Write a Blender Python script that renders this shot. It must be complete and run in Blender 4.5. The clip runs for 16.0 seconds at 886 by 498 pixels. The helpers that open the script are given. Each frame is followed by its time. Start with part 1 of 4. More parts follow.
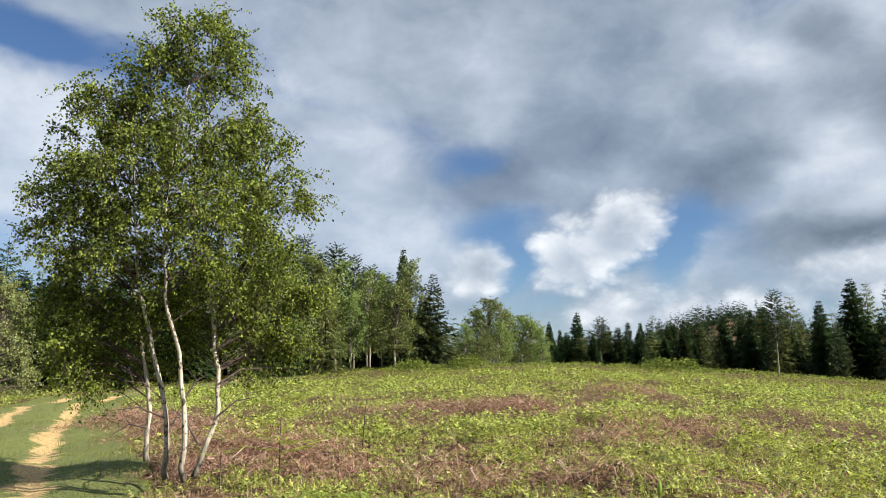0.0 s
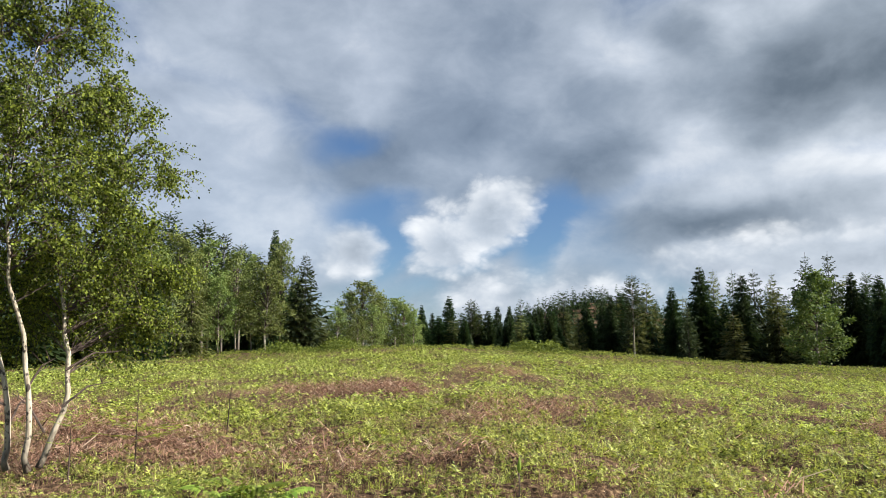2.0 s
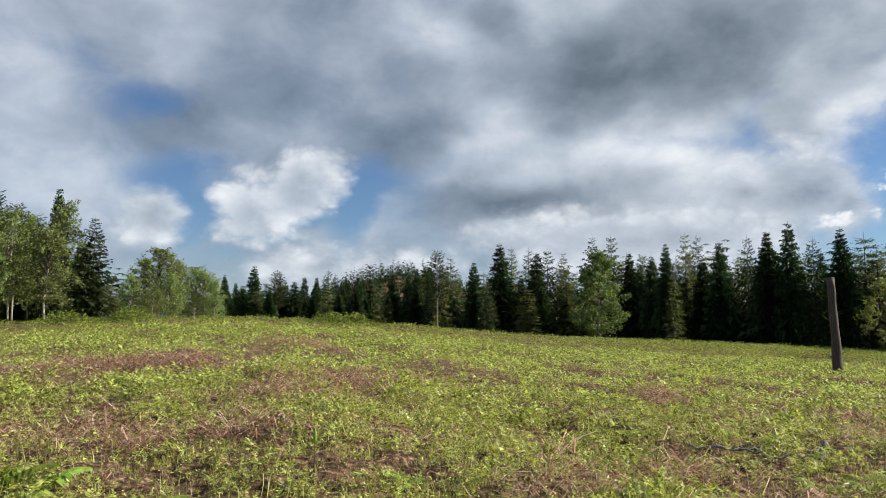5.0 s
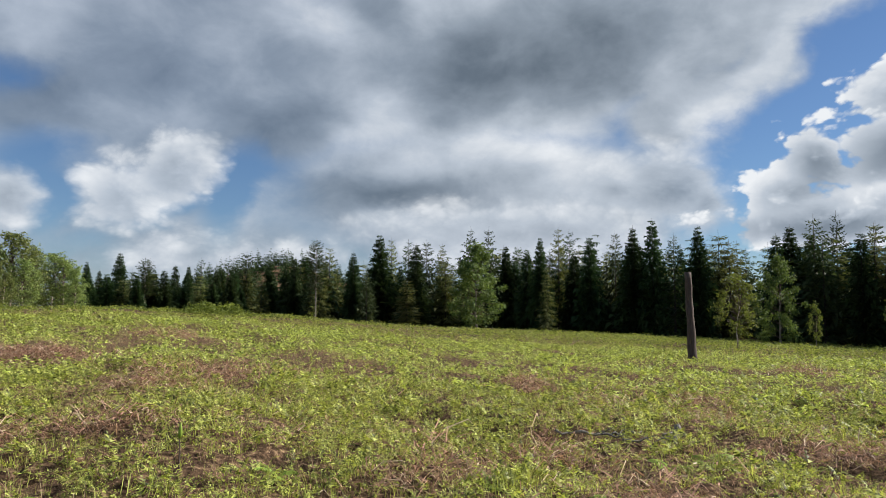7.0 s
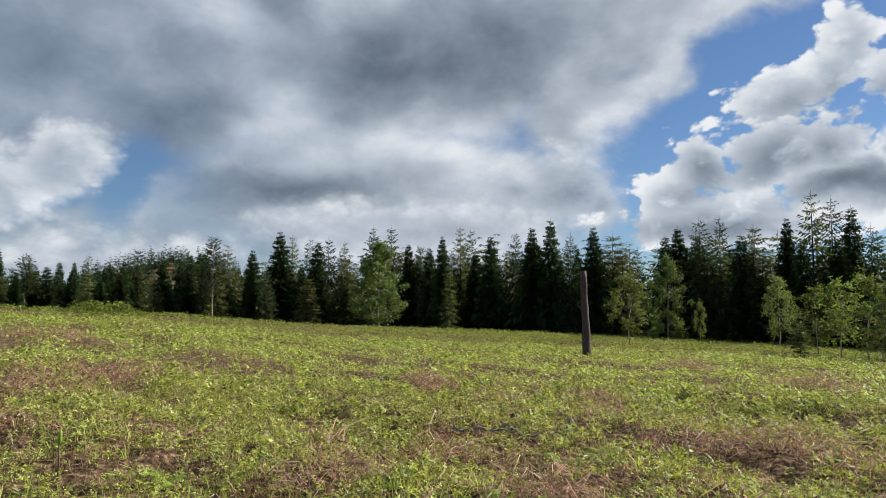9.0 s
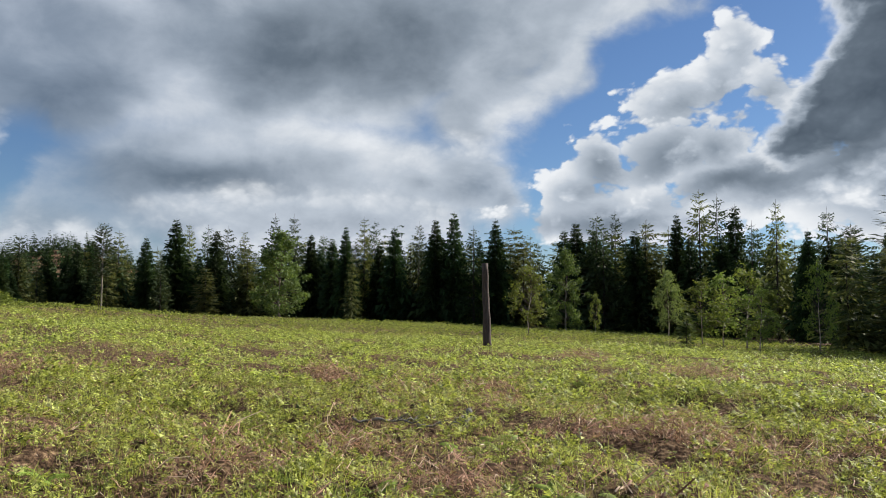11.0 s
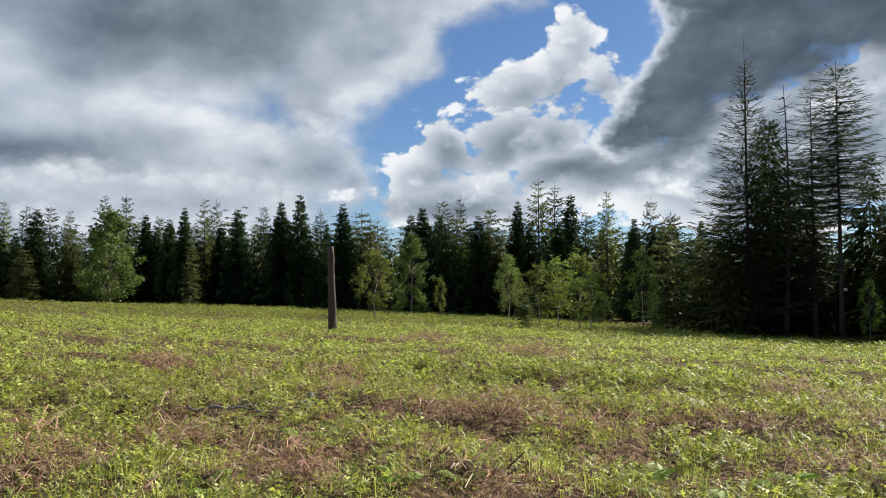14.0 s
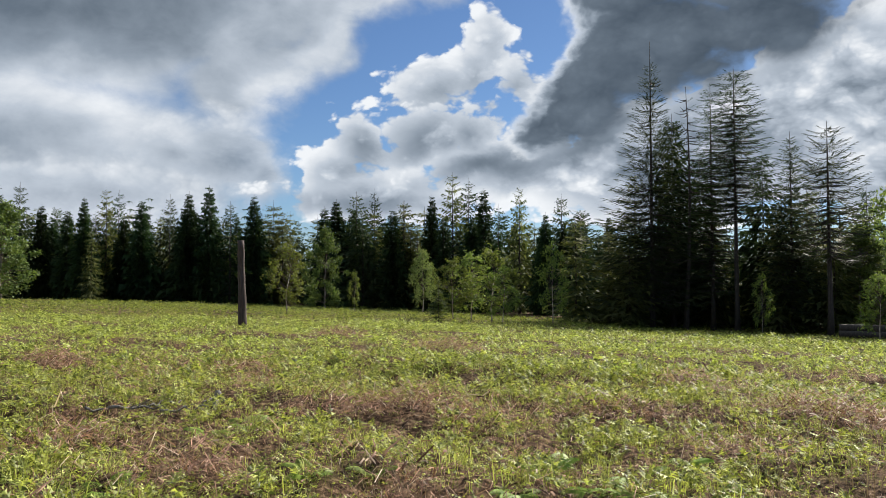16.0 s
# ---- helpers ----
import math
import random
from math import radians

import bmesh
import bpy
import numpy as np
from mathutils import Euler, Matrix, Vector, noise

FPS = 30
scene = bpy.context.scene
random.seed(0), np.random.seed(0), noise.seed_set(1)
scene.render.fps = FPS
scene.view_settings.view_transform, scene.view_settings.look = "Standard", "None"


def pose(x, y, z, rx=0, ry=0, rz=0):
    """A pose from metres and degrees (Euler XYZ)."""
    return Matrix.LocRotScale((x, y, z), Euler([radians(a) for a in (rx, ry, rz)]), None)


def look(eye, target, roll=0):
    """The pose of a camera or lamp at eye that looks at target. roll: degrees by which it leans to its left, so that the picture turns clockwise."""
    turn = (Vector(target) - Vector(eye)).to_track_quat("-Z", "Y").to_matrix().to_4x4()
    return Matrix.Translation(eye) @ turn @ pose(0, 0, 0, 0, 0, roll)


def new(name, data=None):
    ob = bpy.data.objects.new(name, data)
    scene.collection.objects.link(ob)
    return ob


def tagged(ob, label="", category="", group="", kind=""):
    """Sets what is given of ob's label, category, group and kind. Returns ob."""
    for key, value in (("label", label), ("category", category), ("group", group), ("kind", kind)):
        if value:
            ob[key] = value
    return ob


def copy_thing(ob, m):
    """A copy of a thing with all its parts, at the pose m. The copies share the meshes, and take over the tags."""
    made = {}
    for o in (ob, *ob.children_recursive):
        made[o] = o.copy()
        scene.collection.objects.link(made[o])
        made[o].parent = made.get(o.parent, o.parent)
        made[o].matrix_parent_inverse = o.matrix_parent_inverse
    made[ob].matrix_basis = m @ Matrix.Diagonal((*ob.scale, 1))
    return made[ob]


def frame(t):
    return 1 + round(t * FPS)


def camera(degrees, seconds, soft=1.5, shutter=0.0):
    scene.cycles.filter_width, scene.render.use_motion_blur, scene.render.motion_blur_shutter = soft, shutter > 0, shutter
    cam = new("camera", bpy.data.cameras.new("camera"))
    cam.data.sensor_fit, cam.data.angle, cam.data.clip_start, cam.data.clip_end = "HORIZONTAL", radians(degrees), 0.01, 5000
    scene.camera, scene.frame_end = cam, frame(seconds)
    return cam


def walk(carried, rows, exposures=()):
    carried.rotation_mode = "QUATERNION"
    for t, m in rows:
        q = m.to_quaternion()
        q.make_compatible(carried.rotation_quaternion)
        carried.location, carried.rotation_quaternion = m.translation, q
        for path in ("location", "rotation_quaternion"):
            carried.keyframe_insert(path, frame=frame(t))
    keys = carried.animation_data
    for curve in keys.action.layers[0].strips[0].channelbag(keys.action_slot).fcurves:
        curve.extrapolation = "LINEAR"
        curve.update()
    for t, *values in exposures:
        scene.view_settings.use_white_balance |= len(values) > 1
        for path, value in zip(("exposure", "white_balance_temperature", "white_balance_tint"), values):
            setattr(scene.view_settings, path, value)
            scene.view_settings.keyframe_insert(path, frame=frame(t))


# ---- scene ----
# A heath clearing at the edge of a wood, seen by somebody turning on the spot.
# Plan: eye at x = y = 0, y is the middle of the turn; azimuth clockwise from +y.
EYE = 1.6
cam = camera(61.56, 16.0, soft=0.8)
TURN = [  # seconds, azimuth, tilt, lean
    (0, -35.63, 9.08, -0.17),
    (0.5, -33.38, 8.84, -0.25),
    (1, -30.95, 8.52, -0.34),
    (1.5, -28.44, 8.15, -0.30),
    (2, -25.94, 7.72, -0.31),
    (2.5, -23.42, 7.28, -0.32),
    (3, -20.92, 6.86, -0.30),
    (3.5, -18.43, 6.48, -0.20),
    (4, -15.99, 6.15, -0.11),
    (6.5, -4.33, 4.99, 0.12),
    (7, -2.04, 4.86, 0.14),
    (7.5, 0.05, 4.77, 0.15),
    (8, 1.97, 4.77, 0.03),
    (8.5, 3.76, 4.74, 0.02),
    (9, 5.45, 4.73, -0.00),
    (11.5, 14.97, 3.81, 0.25),
    (12, 17.18, 3.51, 0.22),
    (12.5, 19.26, 3.21, 0.17),
    (13, 21.18, 2.98, 0.10),
    (13.5, 22.94, 2.85, 0.04),
    (14, 24.57, 2.82, 0.01),
    (14.5, 26.16, 2.81, -0.03),
    (15, 27.74, 2.76, -0.08),
    (15.5, 29.39, 2.63, -0.03),
    (16, 31.15, 2.42, -0.02),
]


def heading(az, el=0.0):
    a, e = radians(az), radians(el)
    return Vector((math.sin(a) * math.cos(e), math.cos(a) * math.cos(e), math.sin(e)))


def stand(az, el, lean):
    eye = heading(az) * 0.25 + Vector((0, 0, EYE))
    return look(eye, eye + heading(az, el), lean)


walk(cam, [(t, stand(a, e, r)) for t, a, e, r in TURN], exposures=[(0.0, 1.05), (4.0, 0.92), (9.0, 0.76), (16.0, 0.85)])

# ---------------------------------------------------------------- world and sun
SUN_AZ, SUN_EL = 74.0, 33.0


class Nodes:
    """Short hand for building a node tree."""

    def __init__(self, tree):
        self.tree = tree
        tree.nodes.clear()

    def add(self, kind, *links, **props):
        n = self.tree.nodes.new(kind)
        for k, v in props.items():
            setattr(n, k, v)
        for i, v in enumerate(links):
            self.put(n.inputs[i], v)
        return n

    def put(self, socket, v):
        if v is None:
            return
        if isinstance(v, bpy.types.Node):
            v = v.outputs[0]
        if isinstance(v, bpy.types.NodeSocket):
            self.tree.links.new(v, socket)
        else:
            socket.default_value = v

    def math(self, op, a, b=None, c=None):
        return self.add("ShaderNodeMath", a, b, c, operation=op).outputs[0]

    def noise(self, vec, scale, detail=4.0, rough=0.55, distort=0.0):
        n = self.add("ShaderNodeTexNoise")
        self.put(n.inputs["Vector"], vec)
        for k, v in (("Scale", scale), ("Detail", detail), ("Roughness", rough), ("Distortion", distort)):
            n.inputs[k].default_value = v
        return n

    def ramp(self, fac, *stops):
        n = self.add("ShaderNodeValToRGB", fac)
        els = n.color_ramp.elements
        while len(els) < len(stops):
            els.new(0.5)
        for e, (p, c) in zip(els, stops):
            e.position = p
            e.color = (*c, 1) if len(c) == 3 else c
        return n.outputs[0]

    def mix(self, fac, a, b, mode="MIX"):
        n = self.add("ShaderNodeMix", data_type="RGBA", blend_type=mode)
        self.put(n.inputs[0], fac)
        self.put(n.inputs[6], (*a, 1) if isinstance(a, tuple) else a)
        self.put(n.inputs[7], (*b, 1) if isinstance(b, tuple) else b)
        return n.outputs[2]

    def range(self, v, a, b, c=0.0, d=1.0, smooth=True):
        return self.add("ShaderNodeMapRange", v, a, b, c, d, interpolation_type="SMOOTHSTEP" if smooth else "LINEAR").outputs[0]


def cloud_field(n, at, shapes, blend=1.2):
    """How deep inside a cloud a direction lies, in degrees: rows of azimuth, elevation, half length, half height, slant."""
    total = None
    for az, el, sa, se, rot in shapes:
        m = n.add("ShaderNodeMapping", at, (az, el, 0), (0, 0, radians(rot)), (sa, se, 1), vector_type="TEXTURE")
        away = n.add("ShaderNodeVectorMath", m, operation="LENGTH").outputs["Value"]
        deep = n.math("MULTIPLY_ADD", away, -min(sa, se), min(sa, se))
        total = deep if total is None else n.math("SMOOTH_MAX", total, deep, blend)
    return total


def cloud_tones(n, at, spots, base):
    """Soft lighter and darker places in a cloud: rows of azimuth, elevation, half length, half height, slant, weight."""
    total = base
    for az, el, sa, se, rot, w in spots:
        m = n.add("ShaderNodeMapping", at, (az, el, 0), (0, 0, radians(rot)), (sa * 1.5, se * 1.5, 1), vector_type="TEXTURE")
        g = n.add("ShaderNodeTexGradient", m, gradient_type="SPHERICAL")
        total = n.math("MULTIPLY_ADD", n.range(g.outputs[1], 0.0, 0.9), w, total)
    return total


# clouds, from the furthest to the nearest
SHEET = [(-50, 11, 16.5, 10.5, 0), (-36.5, 7.2, 4.6, 4.0, 0), (-30, 24, 22, 8.5, -4), (-14, 16, 8, 6, 0), (-25, 14.5, 13, 5.5, 5), (-24, 5.5, 14, 3.4, 0), (-60, 27, 14, 4.5, 0), (2, 20, 24, 8, 9), (0, 8.5, 15, 6, 0), (27, 21.9, 7, 2.7, 22), (16, 15.0, 5, 3, 30), (21.5, 17.2, 5, 2.0, 48), (-75, 14, 14, 6, 0), (-68, 15, 12, 6, 0),
         (0, 60, 200, 30, 0), (100, 20, 30, 16, 0), (-110, 20, 30, 16, 0)]
HOLES = [(-67, 22.6, 6, 1.0, -4), (-32.6, 15.6, 2.6, 1.1, 10), (-30.0, 11.2, 3.4, 1.3, 15), (-30.3, 7.2, 1.5, 2.4, 0), (-18.2, 8.4, 1.4, 3.2, -20), (-27.5, 4.8, 2.6, 0.9, 0), (-24, 8, 3.5, 2, 20)]
SHEET_TONES = [(-43, 15, 7, 6, 0, 0.12), (-37, 9.5, 4, 3, 0, 0.2), (-33.3, 14.0, 6, 2.6, 20, -0.2), (-31, 20.5, 3, 3, 60, 0.16), (-26, 17, 7, 3, 10, -0.2), (-15.6, 13, 5, 2.6, 10, -0.22),
               (-11.8, 21.5, 1.8, 4, 70, 0.22), (-6.3, 22.5, 3, 2.5, 0, -0.2), (-6.0, 14.4, 4, 2.4, 20, 0.26), (-9, 8.2, 5, 1.5, 0, -0.22), (6, 19, 12, 4, 12, -0.34), (-2, 16.5, 5, 2.5, 30, -0.14),
               (3, 12.6, 8, 2.2, 10, 0.26), (-4, 8.6, 4.5, 1.6, 0, -0.18), (9, 10.6, 6, 2.4, 0, 0.22), (20, 14.8, 6, 1.8, 42, 0.24), (28, 21, 4, 2, 25, 0.2), (4, 5.6, 16, 1.3, 0, 0.12), (-64, 15, 10, 7, 0, 0.3),
               (-52, 24, 12, 4, 0, 0.08), (12, 8.3, 3, 1.2, 0, -0.12), (-46, 8, 6, 4, 0, 0.1), (-22, 22, 5, 3, 30, -0.06)]
SMALL = [(-25.6, 8.2, 3.1, 2.3, 10), (-22.4, 10.0, 3.2, 2.4, 25), (-20.6, 11.2, 2.0, 1.6, 20)]
LOW = [(-22.8, 4.4, 2.3, 1.6, 0), (-16, 3.6, 7, 1.5, 0), (-33.0, 7.6, 2.2, 2.0, 0), (14.6, 9.3, 4.2, 2.9, 0), (11, 9.2, 4, 2.2, 0), (17, 7.6, 2, 2.2, 0), (4, 6.0, 12, 2.4, 0)]
BANK = [(24.8, 10.7, 2.9, 2.6, 20), (23, 8.2, 3.4, 2.2, 20), (30, 11.0, 4.6, 3.0, 5), (33.2, 11.2, 3.4, 2.6, 0), (36, 8.6, 7, 2.8, 0), (27, 6.4, 10, 2.2, 0), (47, 8, 12, 4.5, 0), (52, 11, 8, 4.5, 10), (44, 10, 7, 3, 20), (34.6, 13.0, 2.2, 1.3, 0), (60, 11, 9, 7, 0), (70, 14, 9, 9, 0)]
BANK_TONES = [(25.6, 9.3, 2.6, 1.5, 25, -0.2), (32.5, 8.5, 4, 0.9, 18, -0.32), (40, 9.8, 5, 1.8, 25, -0.25), (24, 5.9, 6, 1.2, 0, -0.28), (30, 7.2, 4, 1, 15, 0.1), (41, 6.4, 6, 1.3, 0, 0.12), (58, 13, 5, 4, 0, 0.1),
              (50, 7.5, 5, 2, 0, -0.1), (29, 9.6, 2, 1, 30, -0.16)]
TOWER = [(30.6, 14.5, 4.0, 2.2, 15), (33.4, 15.4, 3.0, 2.0, 40), (34.6, 17.6, 1.6, 2.5, 0), (36.9, 15.0, 2.0, 1.8, 0)]
DARK = [(38.6, 11.8, 2.8, 2.2, 50), (42.5, 13.6, 5.2, 3.8, 35), (47, 17, 7, 4.8, 25), (54.5, 18, 7, 3.6, 8), (47, 21.5, 7, 3.6, 20), (51, 15.4, 5, 2.4, 15)]

world = bpy.data.worlds.new("sky")
scene.world = world
world.use_nodes = True
n = Nodes(world.node_tree)
way = n.add("ShaderNodeTexCoord").outputs["Generated"]
xyz = n.add("ShaderNodeSeparateXYZ", way)
az = n.math("MULTIPLY", n.math("ARCTAN2", xyz.outputs[0], xyz.outputs[1]), 57.2958)
el = n.math("MULTIPLY", n.math("ARCSINE", xyz.outputs[2]), 57.2958)
flat = n.add("ShaderNodeCombineXYZ", az, el)
tall = n.add("ShaderNodeVectorMath", way, (1, 1, 1.5), operation="MULTIPLY")
broad = n.noise(tall, 5.0, 5, 0.5)
wisp = n.noise(tall, 12.5, 9, 0.57, 0.25)
grain = n.math("SUBTRACT", wisp.outputs[0], 0.5)
drift = n.add("ShaderNodeVectorMath", broad.outputs["Color"], (9, 6, 0), flat, operation="MULTIPLY_ADD")
drift = n.add("ShaderNodeVectorMath", drift, (4.5, 3, 0), operation="SUBTRACT")
torn = n.add("ShaderNodeVectorMath", wisp.outputs["Color"], (3.2, 2.4, 0), flat, operation="MULTIPLY_ADD")
torn = n.add("ShaderNodeVectorMath", torn, (1.6, 1.2, 0), operation="SUBTRACT")
puff_at = n.add("ShaderNodeVectorMath", wisp.outputs["Color"], (0.045, 0.045, 0.045), tall, operation="MULTIPLY_ADD")
puff = n.add("ShaderNodeTexVoronoi", puff_at, feature="SMOOTH_F1")
puff.inputs["Scale"].default_value, puff.inputs["Smoothness"].default_value, puff.inputs["Detail"].default_value, puff.inputs["Roughness"].default_value = 17.0, 0.35, 3.0, 0.55
puff = n.math("SUBTRACT", 0.98, puff.outputs["Distance"])


def cloud_colour(light):
    return n.ramp(light, (0.0, (0.06, 0.084, 0.116)), (0.25, (0.135, 0.173, 0.22)), (0.5, (0.28, 0.334, 0.402)), (0.75, (0.505, 0.565, 0.645)), (1.0, (0.86, 0.89, 0.925)))


sky = n.add("ShaderNodeTexSky", sky_type="NISHITA", sun_disc=False, sun_elevation=radians(SUN_EL), sun_rotation=radians(SUN_AZ),
            air_density=1.0, dust_density=0.15, ozone_density=1.5)
sky = n.mix(1.0, sky.outputs[0], (0.056, 0.07, 0.09), "MULTIPLY")
# the broad soft sheet, thin and bluish in the west
body = n.math("MULTIPLY_ADD", grain, 2.6, cloud_field(n, drift, SHEET))
body = n.math("SUBTRACT", body, n.math("MAXIMUM", n.math("MULTIPLY_ADD", cloud_field(n, torn, HOLES), 1.6, 1.6), 0.0))
thick = n.range(az, -25.0, 5.0, 0.78, 1.0)
edge = n.range(az, 4.0, 20.0, 2.1, 0.9)
mask = n.math("MULTIPLY", n.range(body, n.math("MULTIPLY", edge, -1.0), edge), thick)
light = n.math("MULTIPLY_ADD", grain, 0.45, cloud_tones(n, drift, SHEET_TONES, 0.61))
light = n.math("MULTIPLY_ADD", n.math("SUBTRACT", broad.outputs[0], 0.5), 0.45, light)
sky = n.mix(mask, sky, cloud_colour(light))
# low and small heaps
for shapes, soft, tone in ((LOW, 1.0, 0.72), (SMALL, 0.8, 0.76)):
    body = n.math("MULTIPLY_ADD", puff, 1.1, cloud_field(n, torn, shapes, 0.8))
    light = n.math("MULTIPLY_ADD", puff, 0.25, n.math("MULTIPLY_ADD", grain, 0.45, n.range(body, 0.2, 2.6, tone + 0.12, tone - 0.1)))
    sky = n.mix(n.math("MULTIPLY", n.range(body, -soft, soft), 0.93), sky, cloud_colour(light))
# heaped clouds under the sun: a tower, the bank before it and the dark cloud over both
for shapes, tones, base, lean in ((TOWER, [], 0.76, 0.12), (BANK, BANK_TONES, 0.8, 0.16)):
    body = n.math("MULTIPLY_ADD", puff, 2.6, cloud_field(n, torn, shapes, 0.5))
    light = n.math("MULTIPLY_ADD", puff, 0.6, n.math("MULTIPLY_ADD", grain, 0.35, cloud_tones(n, torn, tones, base)))
    light = n.math("ADD", light, n.range(body, 0.0, 2.0, lean, -lean))
    sky = n.mix(n.range(body, -0.25, 0.5), sky, cloud_colour(light))
body = n.math("MULTIPLY_ADD", puff, 1.3, cloud_field(n, torn, DARK, 0.8))
west = n.range(n.math("MULTIPLY_ADD", el, -0.55, az), 31.0, 37.0, 1.0, 0.0)
rim = n.math("MULTIPLY", n.range(body, 0.1, 1.5, 0.75, 0.0), n.math("MULTIPLY_ADD", west, 0.75, 0.25))
light = n.math("ADD", n.math("MULTIPLY_ADD", grain, 0.3, n.math("MULTIPLY_ADD", puff, 0.2, 0.16)), rim)
sky = n.mix(n.range(body, -0.45, n.math("MULTIPLY_ADD", west, -1.2, 1.8)), sky, cloud_colour(light))
out = n.add("ShaderNodeBackground", sky, 0.575)
n.add("ShaderNodeOutputWorld", out)

sun = new("sun", bpy.data.lights.new("sun", "SUN"))
sun.data.energy, sun.data.angle, sun.data.color = 5.0, radians(0.6), (1.0, 0.93, 0.82)
sun.matrix_world = look(heading(SUN_AZ, SUN_EL) * 100, (0, 0, 0))


# ---------------------------------------------------------------- materials
def material(name):
    m = bpy.data.materials.new(name)
    m.use_nodes = True
    return m, Nodes(m.node_tree)


def leaf(name, dark, lit, through_light=0.35, tips=None, gloss=0.3, skew=1.0):
    """Foliage: the colour differs from spray to spray and from plant to plant, some light passes through."""
    m, n = material(name)
    isl = n.add("ShaderNodeNewGeometry").outputs["Random Per Island"]
    obj = n.add("ShaderNodeObjectInfo").outputs["Random"]
    col = n.mix(n.math("POWER", isl, skew), dark, lit)
    if tips:
        col = n.mix(n.range(isl, 0.88, 0.93), col, tips)
    hue = n.add("ShaderNodeHueSaturation", n.math("MULTIPLY_ADD", obj, 0.03, 0.485), 1.0, n.math("MULTIPLY_ADD", obj, 0.5, 0.75), 1.0, col)
    soft = n.add("ShaderNodeBsdfPrincipled", hue)
    soft.inputs["Roughness"].default_value = 0.6
    soft.inputs["Specular IOR Level"].default_value = gloss
    back = n.add("ShaderNodeBsdfTranslucent", n.mix(1.0, hue.outputs[0], (1.12, 1.1, 0.75), "MULTIPLY"))
    n.add("ShaderNodeOutputMaterial", n.add("ShaderNodeMixShader", through_light, soft, back))
    return m


def bark(name, a, b, stretch=(6, 6, 1.2), scale=3.0, marks=None):
    m, n = material(name)
    at = n.add("ShaderNodeTexCoord").outputs["Object"]
    at = n.add("ShaderNodeVectorMath", at, stretch, operation="MULTIPLY")
    v = n.noise(at, scale, 6, 0.65, 0.5).outputs[0]
    col = n.ramp(v, (0.35, a), (0.65, b))
    if marks:
        bands = n.add("ShaderNodeVectorMath", at, marks[1], operation="MULTIPLY")
        k = n.range(n.noise(bands, scale, 4, 0.6).outputs[0], 0.54, 0.62)
        high = n.add("ShaderNodeSeparateXYZ", n.add("ShaderNodeTexCoord").outputs["Object"]).outputs[2]
        foot = n.range(n.math("MULTIPLY_ADD", v, 1.6, n.math("MULTIPLY", high, -0.9)), 0.1, 0.7)
        col = n.mix(n.math("MAXIMUM", k, foot), col, marks[0])
    p = n.add("ShaderNodeBsdfPrincipled", col)
    p.inputs["Roughness"].default_value = 0.85
    p.inputs["Normal"].default_value = (0, 0, 0)
    bump = n.add("ShaderNodeBump")
    bump.inputs["Strength"].default_value = 0.6
    bump.inputs["Distance"].default_value = 0.02
    n.put(bump.inputs["Height"], v)
    n.put(p.inputs["Normal"], bump)
    n.add("ShaderNodeOutputMaterial", p)
    return m


SPRUCE = leaf("spruce_needles", (0.018, 0.035, 0.015), (0.055, 0.09, 0.03), 0.2, gloss=0.1)
PINE = leaf("pine_needles", (0.03, 0.05, 0.024), (0.075, 0.1, 0.042), 0.22, gloss=0.1)
LARCH = leaf("larch_needles", (0.045, 0.075, 0.018), (0.15, 0.19, 0.045), 0.3)
YOUNG_PINE = leaf("young_pine_needles", (0.1, 0.135, 0.05), (0.34, 0.39, 0.14), 0.3)
OLIVE = leaf("dull_needles", (0.055, 0.07, 0.026), (0.17, 0.185, 0.062), 0.35, gloss=0.12)
BIRCH_LEAF = leaf("birch_leaves", (0.026, 0.054, 0.009), (0.32, 0.42, 0.06), 0.38, gloss=0.3, skew=1.25)
WOOD_LEAF = leaf("birch_wood_leaves", (0.09, 0.135, 0.036), (0.27, 0.33, 0.1), 0.36)
BROAD_LEAF = leaf("broad_leaves", (0.09, 0.135, 0.028), (0.22, 0.28, 0.06), 0.45)
FERN_NEAR = leaf("fern_fronds", (0.14, 0.22, 0.03), (0.32, 0.42, 0.07), 0.35, gloss=0.35)
DEEP = leaf("deep_bracken", (0.05, 0.085, 0.012), (0.26, 0.34, 0.055), 0.3)
LUSH = leaf("lush_bracken", (0.042, 0.07, 0.01), (0.41, 0.49, 0.085), 0.36, gloss=0.35, skew=1.2)
FERN = leaf("bracken_fronds", (0.045, 0.066, 0.011), (0.64, 0.72, 0.16), 0.38, gloss=0.5, skew=1.2)
SEEDLING = leaf("seedling_needles", (0.2, 0.28, 0.03), (0.4, 0.48, 0.07), 0.4)
TURF = leaf("turf_blades", (0.05, 0.065, 0.01), (0.27, 0.3, 0.05), 0.3)
GRASS = leaf("grass_blades", (0.09, 0.11, 0.016), (0.66, 0.7, 0.19), 0.4, gloss=0.45, skew=1.05)
STRAW = leaf("dead_bracken", (0.085, 0.037, 0.024), (0.76, 0.5, 0.35), 0.3, tips=(0.82, 0.68, 0.52), gloss=0.15, skew=1.0)
DRY = leaf("dry_stalks", (0.25, 0.17, 0.09), (0.55, 0.45, 0.28), 0.15)
BARK = bark("conifer_bark", (0.02, 0.016, 0.013), (0.07, 0.055, 0.043))
PALE_BARK = bark("grey_bark", (0.12, 0.1, 0.08), (0.3, 0.27, 0.22))
WHITE_BARK = bark("birch_bark", (0.26, 0.215, 0.155), (0.6, 0.54, 0.43), marks=((0.06, 0.048, 0.04), (0.8, 0.8, 3.2)))
